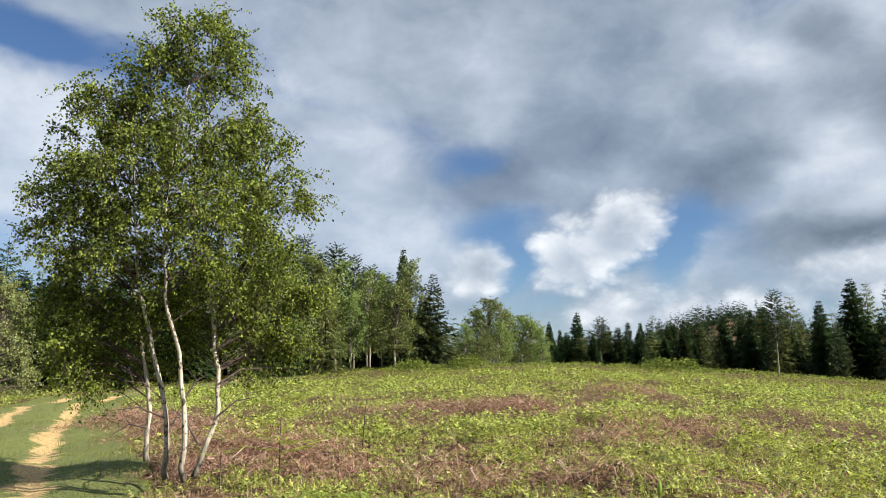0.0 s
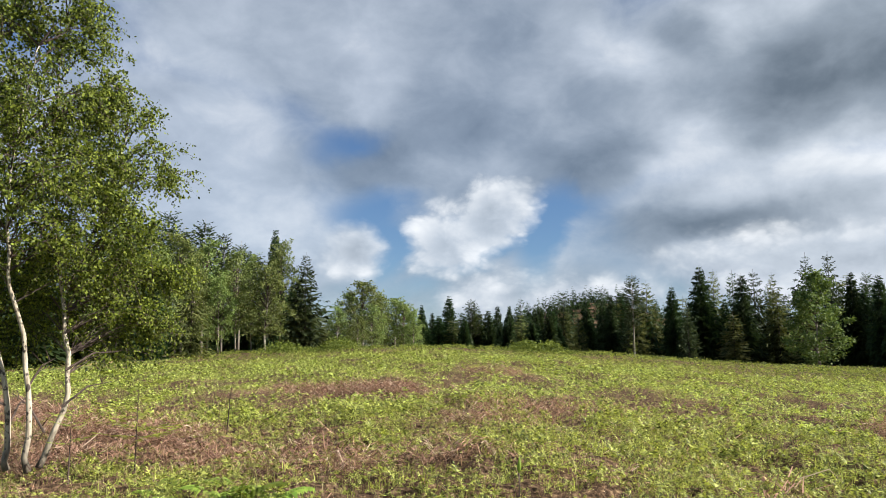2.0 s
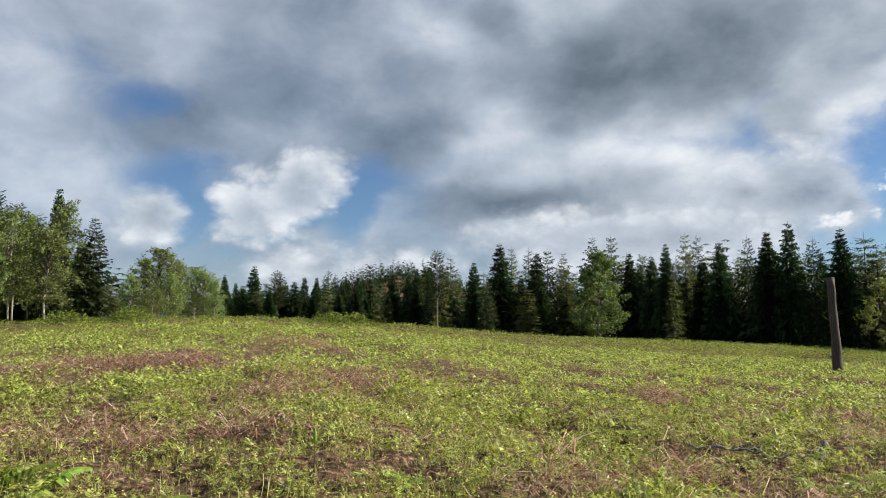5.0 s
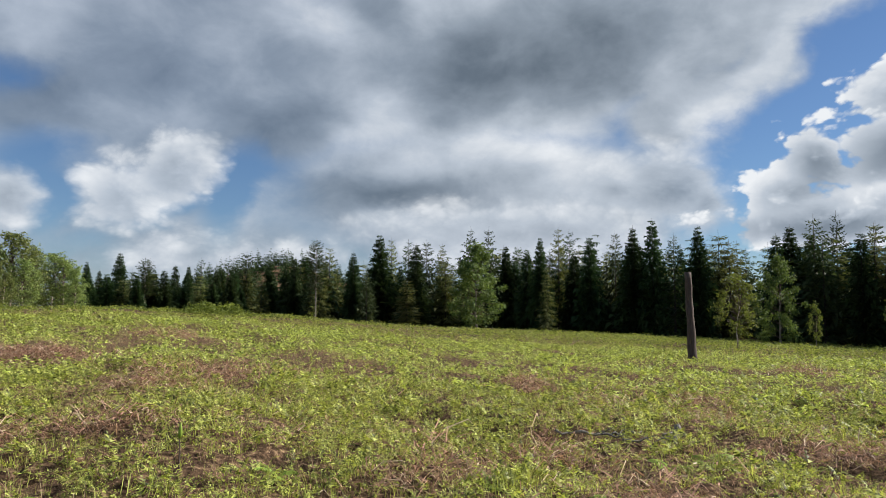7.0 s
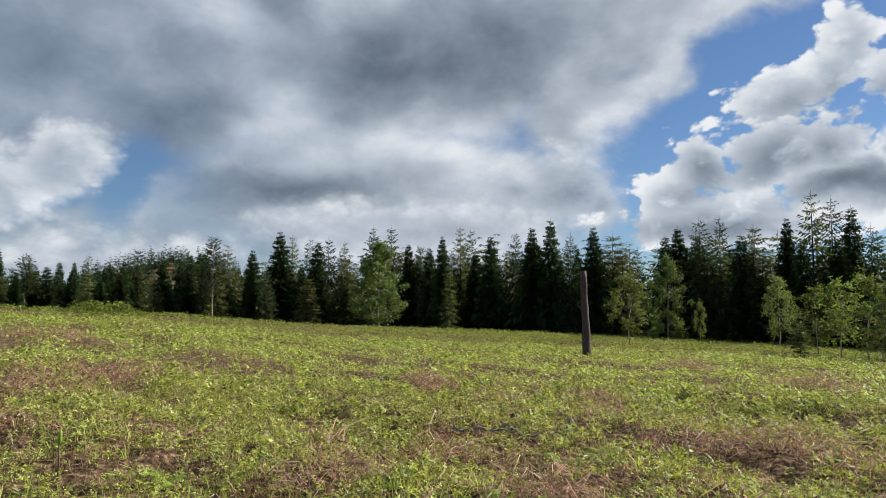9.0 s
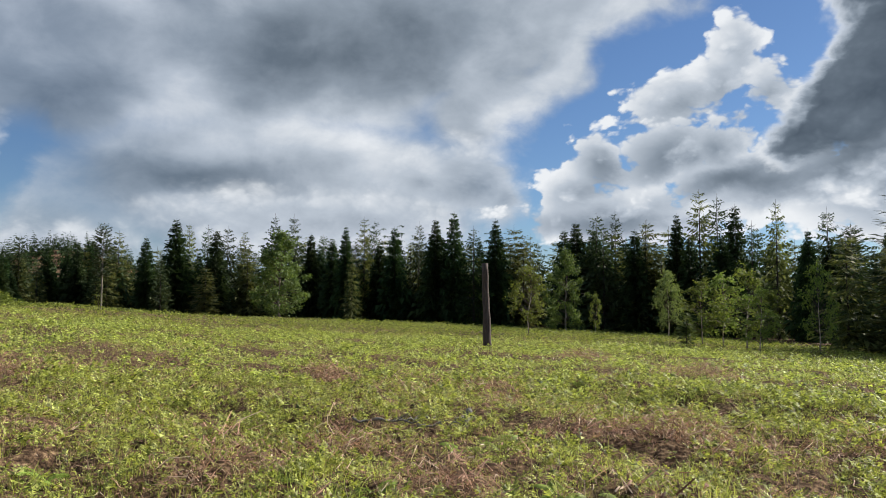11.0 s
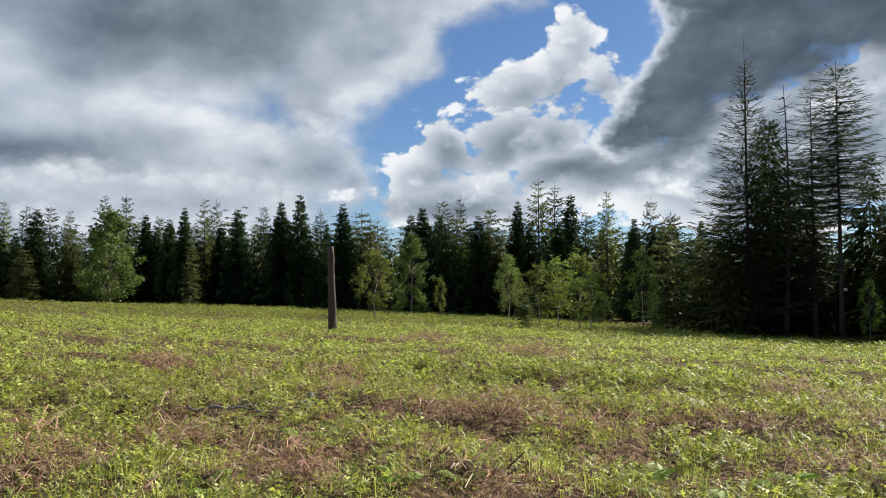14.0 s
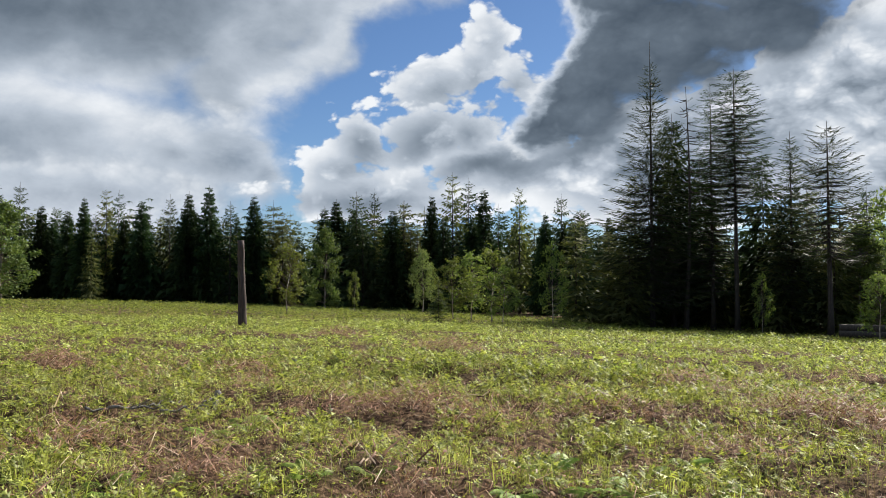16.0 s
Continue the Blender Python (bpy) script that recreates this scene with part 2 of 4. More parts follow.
DEAD_WOOD = bark("weathered_wood", (0.03, 0.021, 0.018), (0.1, 0.072, 0.062), (9, 9, 0.7), 3.0)
TWIG = bark("twig_bark", (0.05, 0.035, 0.03), (0.12, 0.085, 0.07))

GROUND, n = material("heath_ground")
at = n.add("ShaderNodeNewGeometry").outputs["Position"]
big, mid, small = (n.noise(at, s, 6, 0.6).outputs[0] for s in (0.18, 1.3, 14.0))
litter = n.ramp(small, (0.36, (0.022, 0.014, 0.01)), (0.52, (0.095, 0.06, 0.038)), (0.7, (0.3, 0.205, 0.125)))
moss = n.ramp(small, (0.3, (0.03, 0.034, 0.008)), (0.7, (0.12, 0.135, 0.03)))
col = n.mix(n.range(n.math("MULTIPLY_ADD", mid, 0.6, n.math("MULTIPLY", big, 0.5)), 0.58, 0.76), litter, moss)
p = n.add("ShaderNodeBsdfPrincipled", col)
p.inputs["Roughness"].default_value = 1.0
p.inputs["Specular IOR Level"].default_value = 0.05
bump = n.add("ShaderNodeBump")
bump.inputs["Distance"].default_value = 0.05
n.put(bump.inputs["Height"], small)
n.put(p.inputs["Normal"], bump)
n.add("ShaderNodeOutputMaterial", p)

TRACK, n = material("grassy_track")
across = n.add("ShaderNodeSeparateXYZ", n.add("ShaderNodeUVMap", uv_map="across")).outputs[0]
at = n.add("ShaderNodeNewGeometry").outputs["Position"]
mid, small = (n.noise(at, s, 6, 0.65).outputs[0] for s in (1.6, 22.0))
away = n.math("ABSOLUTE", n.math("SUBTRACT", n.math("ABSOLUTE", across), 0.78))
worn = n.range(n.math("MULTIPLY_ADD", mid, 1.4, n.math("MULTIPLY", away, -1.2)), 0.36, 0.58)
sand = n.ramp(small, (0.3, (0.28, 0.175, 0.07)), (0.7, (0.64, 0.45, 0.2)))
turf = n.ramp(small, (0.35, (0.045, 0.06, 0.012)), (0.65, (0.17, 0.19, 0.04)))
p = n.add("ShaderNodeBsdfPrincipled", n.mix(worn, turf, sand))
p.inputs["Roughness"].default_value = 0.95
bump = n.add("ShaderNodeBump")
bump.inputs["Distance"].default_value = 0.03
n.put(bump.inputs["Height"], small)
n.put(p.inputs["Normal"], bump)
n.add("ShaderNodeOutputMaterial", p)

# ---------------------------------------------------------------- the lie of the land
LAND_AZ = [-180, -75, -66, -59, -47, -39, -33, -26, -20, -14, -9, -1, 7, 15, 23, 30, 37, 48, 60, 75, 180]
LAND_H = [0, 0.1, 0.25, 0.35, 1.15, 1.5, 1.7, 1.7, 1.5, 1.15, 0.75, 0.0, -0.65, -1.3, -1.75, -2.0, -2.2, -2.35, -2.25, -1.8, 0]
LAND_R = [60, 45, 45, 46, 55, 58, 50, 48, 48, 50, 55, 65, 80, 85, 85, 80, 72, 60, 56, 56, 60]


def ground_np(x, y):
    a, r = np.degrees(np.arctan2(x, y)), np.hypot(x, y)
    h, edge = np.interp(a, LAND_AZ, LAND_H), np.interp(a, LAND_AZ, LAND_R)
    z = h * np.minimum(r / edge, 1.0) ** 1.35
    fall = np.clip((r - edge) / 60.0, 0, 1)
    z = z - fall * fall * (1.2 + np.maximum(h, 0) * 1.2)
    z = z + 26 * np.exp(-((a + 14.5) / 8.0) ** 2) * np.clip((r - 200) / 180.0, 0, 1) ** 2
    near = np.clip(1.4 - r / 60.0, 0, 1) * np.clip(r / 4, 0, 1)
    z = z + near * 0.07 * (np.sin(x * 0.9 + 1.3 * np.sin(y * 0.5)) + np.sin(y * 1.1 + 0.7 * x) * 0.7 + 0.5 * np.sin(2.3 * x + 1.1 * y))
    close = np.clip((24 - r) / 8, 0, 1) * np.clip((r - 2.5) / 1.5, 0, 1) * np.clip((a + 60) / 6, 0, 1)
    lump = np.sin(6.3 * x + 1.7 * np.sin(2.9 * y)) * np.sin(5.7 * y + 1.9 * np.sin(2.3 * x + 1.0)) + 0.6 * np.sin(9.1 * x - 4.3 * y + 1.5 * np.sin(3.1 * y))
    z = z + close * 0.06 * lump
    return z


def ground(x, y):
    return float(ground_np(np.array([x]), np.array([y]))[0])


def spot(az, r):
    """The place on the ground at an azimuth and a distance."""
    x, y = r * math.sin(radians(az)), r * math.cos(radians(az))
    return Vector((x, y, ground(x, y)))


def reach(az, el):
    """How far off the ground lies in that direction."""
    r = 3.0
    while r < 120 and spot(az, r).z < EYE + r * math.tan(radians(el)):
        r += 0.25
    return r


# ---------------------------------------------------------------- mesh tools
class Soup:
    """Gathers points and faces of one mesh."""

    def __init__(self):
        self.v, self.f, self.count = [], [], 0

    def add(self, verts, faces):
        verts = np.asarray(verts, float).reshape(-1, 3)
        self.v.append(verts)
        self.f.extend([tuple(i + self.count for i in f) for f in faces])
        self.count += len(verts)

    def tube(self, points, radii, sides=6):
        pts = [Vector(p) for p in points]
        rings = []
        for i, p in enumerate(pts):
            d = (pts[min(i + 1, len(pts) - 1)] - pts[max(i - 1, 0)]).normalized()
            u = d.orthogonal().normalized()
            if abs(d.z) > 0.5:
                u = (Vector((1, 0, 0)) - d * d.x).normalized()
            w = d.cross(u)
            for k in range(sides):
                a = 2 * math.pi * k / sides
                rings.append(p + (u * math.cos(a) + w * math.sin(a)) * radii[i])
        m = len(pts)
        faces = [(i * sides + k, i * sides + (k + 1) % sides, (i + 1) * sides + (k + 1) % sides, (i + 1) * sides + k)
                 for i in range(m - 1) for k in range(sides)]
        faces.append(tuple(range((m - 1) * sides, m * sides)))
        faces.append(tuple(reversed(range(sides))))
        self.add([tuple(v) for v in rings], faces)

    def mesh(self, name, mat, smooth=False):
        me = bpy.data.meshes.new(name)
        me.from_pydata(np.concatenate(self.v), [], self.f)
        if smooth:
            me.polygons.foreach_set("use_smooth", [True] * len(me.polygons))
        me.materials.append(mat)
        me.update()
        return me


def part(name, soup, mat, parent, label="", smooth=False):
    ob = new(name, soup.mesh(name, mat, smooth))
    ob.parent = parent
    return tagged(ob, label)


def scatter(name, protos, places, turn, size, tilt, pick, mat):
    """Many small plants as one mesh: each place takes one of the prototype shapes, turned, tilted and sized."""
    vs, fs, base = [], [], 0
    for k, (pv, pf) in enumerate(protos):
        idx = np.where(pick == k)[0]
        if not len(idx):
            continue
        c, s = np.cos(turn[idx]), np.sin(turn[idx])
        v = pv[None] * size[idx][:, None, None]
        x = v[..., 0] * c[:, None] - v[..., 1] * s[:, None]
        y = v[..., 0] * s[:, None] + v[..., 1] * c[:, None]
        z = v[..., 2]
        x = x + z * tilt[idx][:, :1]
        y = y + z * tilt[idx][:, 1:]
        w = np.stack([x, y, z], -1) + places[idx][:, None, :]
        vs.append(w.reshape(-1, 3))
        off = base + np.arange(len(idx)) * len(pv)
        fs.append((pf[None] + off[:, None, None]).reshape(-1, 3))
        base += len(idx) * len(pv)
    v, f = np.concatenate(vs), np.concatenate(fs)
    me = bpy.data.meshes.new(name)
    me.vertices.add(len(v))
    me.vertices.foreach_set("co", v.ravel())
    me.loops.add(len(f) * 3)
    me.loops.foreach_set("vertex_index", f.ravel().astype(np.int32))
    me.polygons.add(len(f))
    me.polygons.foreach_set("loop_start", np.arange(0, len(f) * 3, 3, dtype=np.int32))
    me.update(calc_edges=True)
    me.validate()
    me.materials.append(mat)
    return new(name, me)


# ---------------------------------------------------------------- ground and track
def make_ground():
    azs = np.concatenate([np.arange(-180, -76, 4), np.arange(-76, 76, 0.8), np.arange(76, 180, 4)])
    rs = np.concatenate([[0.3, 1, 2, 3], np.arange(3.5, 20, 0.2), np.arange(20, 30, 0.5), np.geomspace(30, 140, 50), np.geomspace(150, 4500, 30)])
    a, r = np.meshgrid(np.radians(azs), rs, indexing="ij")
    x, y = r * np.sin(a), r * np.cos(a)
    v = np.stack([x, y, ground_np(x, y)], -1).reshape(-1, 3)
    na, nr = len(azs), len(rs)
    f = [(i * nr + j, i * nr + j + 1, (i + 1) % na * nr + j + 1, (i + 1) % na * nr + j) for i in range(na) for j in range(nr - 1)]
    f.append(tuple(i * nr for i in range(na)))
    s = Soup()
    s.add(v, f)
    tagged(new("ground", s.mesh("ground", GROUND, True)), "heath ground with brown bracken litter and moss", "ground", kind="structure")


make_ground()

TRACK_LINE = [(-92, 7), (-74, 8.5), (-67.5, 11), (-65.3, 17), (-63.8, 24), (-62.6, 32), (-60.2, 38), (-56, 43), (-51, 47), (-47, 53)]


def track_at(s):
    k = [i for i in range(len(TRACK_LINE))]
    return Vector((np.interp(s, k, [r * math.sin(radians(a)) for a, r in TRACK_LINE]),
                   np.interp(s, k, [r * math.cos(radians(a)) for a, r in TRACK_LINE]), 0))


def make_track():
    s, uv = Soup(), []
    ts = np.linspace(0, len(TRACK_LINE) - 1, 140)
    line = [track_at(t) for t in ts]
    for _ in range(6):
        line = [line[0]] + [(line[i - 1] + line[i] * 2 + line[i + 1]) / 4 for i in range(1, len(line) - 1)] + [line[-1]]
    us = np.linspace(-2.4, 2.4, 25)
    v = []
    for i, p in enumerate(line):
        d = (line[min(i + 1, len(line) - 1)] - line[max(i - 1, 0)]).normalized()
        side = Vector((d.y, -d.x, 0))
        for u in us:
            q = p + side * u
            rut = 0.05 * math.exp(-((abs(u) - 0.78) / 0.25) ** 2)
            v.append((q.x, q.y, ground(q.x, q.y) + 0.07 - rut - 0.12 * max(0, abs(u) - 2.1) / 0.3))
            uv.append((u, i))
    m = len(us)
    s.add(v, [(i * m + j, i * m + j + 1, (i + 1) * m + j + 1, (i + 1) * m + j) for i in range(len(line) - 1) for j in range(m - 1)])
    me = s.mesh("track", TRACK, True)
    layer = me.uv_layers.new(name="across")
    for lp in me.loops:
        layer.data[lp.index].uv = uv[lp.vertex_index]
    tagged(new("track", me), "grassy track with two worn sandy wheel ruts", "track", kind="structure")
    return line


track_line = make_track()
track_xy = np.array([(p.x, p.y) for p in track_line])


# ---------------------------------------------------------------- trees
def sprays(crown, base, way, length, droop, lift, rng, twigs=4, width=0.16, reach_side=0.38, hang=0.8):
    """One branch: a bent spine with pointed side twigs on both sides."""
    side = Vector((-way.y, way.x, 0))
    v, f = [], []

    def on(s):
        return base + way * (length * s) + Vector((0, 0, -droop * length * s + lift * length * s * s))

    for i in range(twigs):
        s = (i + 0.6) / (twigs + 0.3)
        p, q = on(s - width * 0.6), on(s + width * 0.6)
        for k in (-1, 1):
            if rng.random() < 0.1:
                continue
            l = length * reach_side * (1.1 - 0.7 * s) * rng.uniform(0.45, 1.45)
            tip = on(s + 0.12) + side * (k * l * rng.uniform(0.5, 1.0)) + way * (l * 0.4) + Vector((0, 0, -hang * l * rng.uniform(-0.2, 1.9)))
            j = len(v)
            v += [tuple(p), tuple(q), tuple(tip)]
            f.append((j, j + 1, j + 2))
    j = len(v)
    e, g = on(0.75), on(1.0 + width)
    w = min(length * 0.05, 0.07)
    v += [tuple(e + side * w), tuple(e - side * w), tuple(g)]
    f.append((j, j + 1, j + 2))
    crown.add(v, f)


def conifer(name, label, seed, needles, wood=None, h=10.0, spread=1.9, bare=0.06, whorls=26, per=7, droop=0.25, lift=0.2,
            twigs=4, width=0.16, side=0.38, taper=0.85, gaps=0.0, trunk_r=0.11, dead=0.0, top=0.98, hang=0.85, bend=0.0, open_boughs=True, crowd=1.0):
    rng = random.Random(seed)
    root = tagged(new(name), label, "tree")
    trunk, crown, boughs = Soup(), Soup(), Soup()
    stem = [Vector((bend * math.sin(k / 8 * 3) * 0.3, bend * math.cos(k / 8 * 2.4) * 0.2, h * k / 8 - (0.3 if k == 0 else 0))) for k in range(9)]

    def stem_at(z):
        k = min(max(z / h * 8, 0), 7.999)
        return stem[int(k)].lerp(stem[int(k) + 1], k % 1)

    trunk.tube(stem, [trunk_r * (1.25 if k == 0 else 1 - 0.93 * k / 8) for k in range(9)], 7)
    a = rng.uniform(0, 6)
    for w in range(whorls):
        t = bare + (top - bare) * (max(0.0, w + rng.uniform(-0.3, 0.3)) / whorls) ** crowd
        reach_out = spread * (1 - max(0, (t - bare) / (1.02 - bare))) ** taper
        if t < bare + 0.12:
            reach_out *= 0.75
        for k in range(per):
            if rng.random() < gaps:
                continue
            a += 2.4 + rng.uniform(-0.4, 0.4)
            l = reach_out * rng.uniform(0.65, 1.15) + 0.12
            way = Vector((math.cos(a), math.sin(a), 0))
            base = stem_at(h * t + rng.uniform(-0.15, 0.15))
            if rng.random() < dead:
                mid = base + way * l * 0.5 + Vector((0, 0, -droop * l * 0.5))
                end = base + way * l + Vector((0, 0, (lift - droop) * l))
                boughs.tube([base, mid, end], [trunk_r * 0.22, trunk_r * 0.15, trunk_r * 0.05], 3)
                continue
            sprays(crown, base, way, l, droop * rng.uniform(0.5, 1.4) * (1.2 - t), lift, rng, twigs, width, side, hang)
            if open_boughs and l > spread * 0.6:
                boughs.tube([base, base + way * l * 0.7 + Vector((0, 0, -droop * l * 0.5))], [trunk_r * 0.25, trunk_r * 0.08], 3)
    sprays(crown, Vector((0, 0, h * 0.96)) + Vector((stem[8].x, stem[8].y, 0)), Vector((0.01, 0, 1)), h * 0.05, 0, 0, rng, 3)
    part("trunk", trunk, wood or BARK, root, smooth=True)
    tagged(part("crown", crown, needles, root), kind="stuff")
    if boughs.v:
        tagged(part("branchwork", boughs, wood or BARK, root), kind="stuff")
    return root


def leafy(name, label, seed, leaves_mat, wood, h=6.0, profile=((0.25, 0.5), (0.5, 1.0), (0.8, 0.7), (1.0, 0.1)), clusters=40, per=40,
          leaf_size=0.1, trunk_r=0.07, stems=None, spread=0.45, hang=0.4, twig_r=0.012, fork=0.75, lobes=None, along=0):
    """A broad-leaved tree: stems, limbs to clumps of leaves that hang along twigs. profile: height share, radius in metres."""
    rng = random.Random(seed)
    nrg = np.random.RandomState(seed)
    root = tagged(new(name), label, "tree")
    stems = stems or [[(0, 0, -0.2), (rng.uniform(-0.1, 0.1), 0.05, h * 0.3), (rng.uniform(-0.2, 0.2), rng.uniform(-0.2, 0.2), h * 0.65), (0, 0, h * 0.97)]]
    lines = []
    for pts in stems:
        pts = [Vector(p) for p in pts]
        fine_pts = []
        for i in range(len(pts) - 1):
            p0, p1, p2, p3 = pts[max(i - 1, 0)], pts[i], pts[i + 1], pts[min(i + 2, len(pts) - 1)]
            for k in range(5):
                u = k / 5
                fine_pts.append(0.5 * ((2 * p1) + (p2 - p0) * u + (2 * p0 - 5 * p1 + 4 * p2 - p3) * u * u + (3 * p1 - p0 - 3 * p2 + p3) * u ** 3))
        fine_pts.append(pts[-1])
        for i in range(1, len(fine_pts) - 1):
            fine_pts[i] += Vector((rng.gauss(0, 1), rng.gauss(0, 1), 0)) * trunk_r * 0.3
        lines.append(fine_pts)
        s = Soup()
        top = fine_pts[-1].z
        s.tube(fine_pts, [max(0.006, trunk_r * (1 - 0.93 * max(0, p.z) / max(top, 0.1)) * (1.25 if i == 0 else 1)) for i, p in enumerate(fine_pts)], 8)
        part("trunk", s, wood, root, smooth=True)
    limbs = Soup()
    hs, rs = [p[0] for p in profile], [p[1] for p in profile]
    cen, axis = [], []
    for c in range(clusters):
        t = hs[0] + (hs[-1] - hs[0]) * (c + rng.random()) / clusters
        rad = float(np.interp(t, hs, rs)) * math.sqrt(rng.uniform(0.12, 1.0))
        a = rng.uniform(0, 2 * math.pi)
        line = rng.choice(lines)
        best = min(line, key=lambda p: abs(p.z - t * h * fork))
        tip = Vector((math.cos(a) * rad, math.sin(a) * rad, t * h))
        tip += Vector((best.x, best.y, 0)) * 0.3
        if lobes:
            at, size = lobes[c % len(lobes)]
            push = Vector((rng.gauss(0, 1), rng.gauss(0, 1), rng.gauss(0, 1))).normalized() * rng.random() ** 0.4
            tip = Vector(at) + push * size
            best = min((p for l in lines for p in l), key=lambda p: (p - tip).length + 1.5 * max(0, p.z + 0.25 - tip.z))
        mid = best.lerp(tip, 0.55) + Vector((0, 0, 0.12 * (tip - best).length))
        limbs.tube([best, mid, tip], [twig_r * 1.6, twig_r, twig_r * 0.3], 3)
        cen.append(tuple(tip))
        out = (tip - mid).normalized()
        axis.append(tuple(out))
    cen, axis = np.array(cen), np.array(axis)
    m = clusters * per
    which = np.repeat(np.arange(clusters), per)
    size = spread * nrg.uniform(0.6, 1.3, clusters)[which]
    jit = nrg.normal(0, 1, (m, 3))
    jit /= np.linalg.norm(jit, axis=1)[:, None]
    jit *= (nrg.uniform(0, 1, m) ** 0.45)[:, None]
    at = cen[which] + jit * size[:, None] * np.array([1, 1, 0.75]) + axis[which] * (nrg.uniform(-0.7, 0.5, m) * size)[:, None]
    at[:, 2] -= np.abs(nrg.normal(0, hang, m)) * size
    if along:
        # leaves sit in rows on thin drooping twigs
        k = m // along
        tw = nrg.randint(0, clusters, k)
        long = spread * nrg.uniform(0.6, 1.9, k)
        d = nrg.normal(0, 0.75, (k, 3)) + axis[tw] * 0.7 + np.array([0, 0, -0.25])
        d /= np.linalg.norm(d, axis=1)[:, None]
        start = cen[tw] + nrg.normal(0, 0.35, (k, 3)) * spread
        pick = nrg.randint(0, k, m)
        u = nrg.uniform(0.05, 1.0, m)
        at = start[pick] + d[pick] * (long[pick] * u)[:, None] + nrg.normal(0, leaf_size * 0.55, (m, 3))
        at[:, 2] -= hang * long[pick] * u * u
        tip = start + d * long[:, None] - np.stack([np.zeros(k), np.zeros(k), hang * long], -1)
        thin = np.cross(d, nrg.normal(0, 1, (k, 3)))
        thin *= twig_r * 0.5 / np.linalg.norm(thin, axis=1)[:, None]
        limbs.add(np.stack([start + thin, start - thin, tip], 1).reshape(-1, 3), [(3 * i, 3 * i + 1, 3 * i + 2) for i in range(k)])
    d = nrg.normal(0, 1, (m, 3))
    d[:, 2] -= 0.9
    d /= np.linalg.norm(d, axis=1)[:, None]
    e = np.cross(d, nrg.normal(0, 1, (m, 3)))
    e /= np.linalg.norm(e, axis=1)[:, None]
    s = leaf_size * nrg.uniform(0.7, 1.3, m)[:, None]
    quad = np.stack([at, at + d * s * 0.45 + e * s * 0.4, at + d * s * 1.1, at + d * s * 0.45 - e * s * 0.4], 1).reshape(-1, 3)
    crown = Soup()
    crown.v.append(quad)
    crown.f = [tuple(r) for r in np.arange(m * 4).reshape(-1, 4).tolist()]
    tagged(part("branchwork", limbs, TWIG, root), kind="stuff")
    tagged(part("crown", crown, leaves_mat, root), kind="stuff")
    return root


class Kind:
    """A few shapes of one kind of tree; the first ones planted are the shapes themselves, the rest are copies."""

    def __init__(self, makers, unit):
        self.makers, self.unit, self.made, self.count = makers, unit, {}, 0
        self.rng = random.Random(len(makers) * 17 + int(unit * 10))

    def plant(self, az, top, r, wide=1.0, group=""):
        at = spot(az, r)
        h = EYE + r * math.tan(radians(top)) - at.z
        k = self.count % len(self.makers)
        self.count += 1
        s = h / self.unit
        wide *= self.rng.uniform(0.8, 1.25)
        m = Matrix.Translation(at) @ Matrix.Rotation(self.rng.uniform(0, 6.28), 4, "Z") @ Matrix.Diagonal((s * wide, s * wide, s, 1))
        if k in self.made:
            p = self.made[k].scale
            ob = copy_thing(self.made[k], m @ Matrix.Diagonal((1 / p.x, 1 / p.y, 1 / p.z, 1)))
        else:
            ob = self.made[k] = self.makers[k]()
            ob.matrix_basis = m
        if group:
            tagged(ob, group=group)
        return ob

spruces = Kind([lambda k=k: conifer("spruce", "dark green spruce with drooping needle boughs at the wood's edge", 11 + k, SPRUCE, whorls=(46, 42, 48, 40)[k], per=10,
                                    spread=(2.1, 1.8, 2.4, 1.9)[k], bare=0.02, droop=(0.25, 0.35, 0.3, 0.2)[k], twigs=5, width=0.19, side=0.46, open_boughs=False, crowd=0.86, taper=(0.85, 0.75, 0.9, 0.7)[k], gaps=(0.0, 0.08, 0.04, 0.1)[k]) for k in range(4)], 10.0)
firs = Kind([lambda k=k: conifer("fir", "sparse-topped conifer with open upper boughs", 31 + k, (SPRUCE, PINE, OLIVE)[k], whorls=28, per=7, spread=(2.0, 2.3, 2.1)[k],
                                 bare=0.05, droop=0.08, lift=0.3, gaps=0.12, side=0.34, taper=0.75) for k in range(3)], 10.0)
pines = Kind([lambda k=k: conifer("pine", "tall pine with a long bare trunk", 51 + k, PINE, wood=PALE_BARK, whorls=24, per=8, spread=(1.5, 1.7)[k], bare=0.42,
                                  droop=-0.1, lift=0.3, gaps=0.1, side=0.4, taper=0.5, trunk_r=0.1, top=0.97, hang=0.35) for k in range(2)], 10.0)
larches = Kind([lambda k=k: leafy("larch", "light green larch with feathery layered boughs", 71 + k, LARCH, PALE_BARK, h=10.0,
                                  profile=((0.08, 1.7), (0.25, 3.0), (0.5, 2.9), (0.75, 1.9), (0.92, 0.8), (1.0, 0.15)), clusters=(84, 64)[k], per=100, leaf_size=0.2, trunk_r=0.14, spread=0.62,
                                  hang=0.35, twig_r=0.02) for k in range(2)], 10.0)
olives = Kind([lambda k=k: conifer("conifer", "dull olive conifer with loose hanging boughs", 91 + k, OLIVE, whorls=22, per=8, spread=(2.8, 2.4)[k], bare=0.04, droop=0.45,
                                   twigs=5, width=0.14, side=0.35, taper=0.6, hang=0.5, open_boughs=False) for k in range(2)], 10.0)
WOOD_PROFILE = ((0.24, 1.0), (0.38, 1.8), (0.55, 2.2), (0.8, 1.4), (1.0, 0.25))
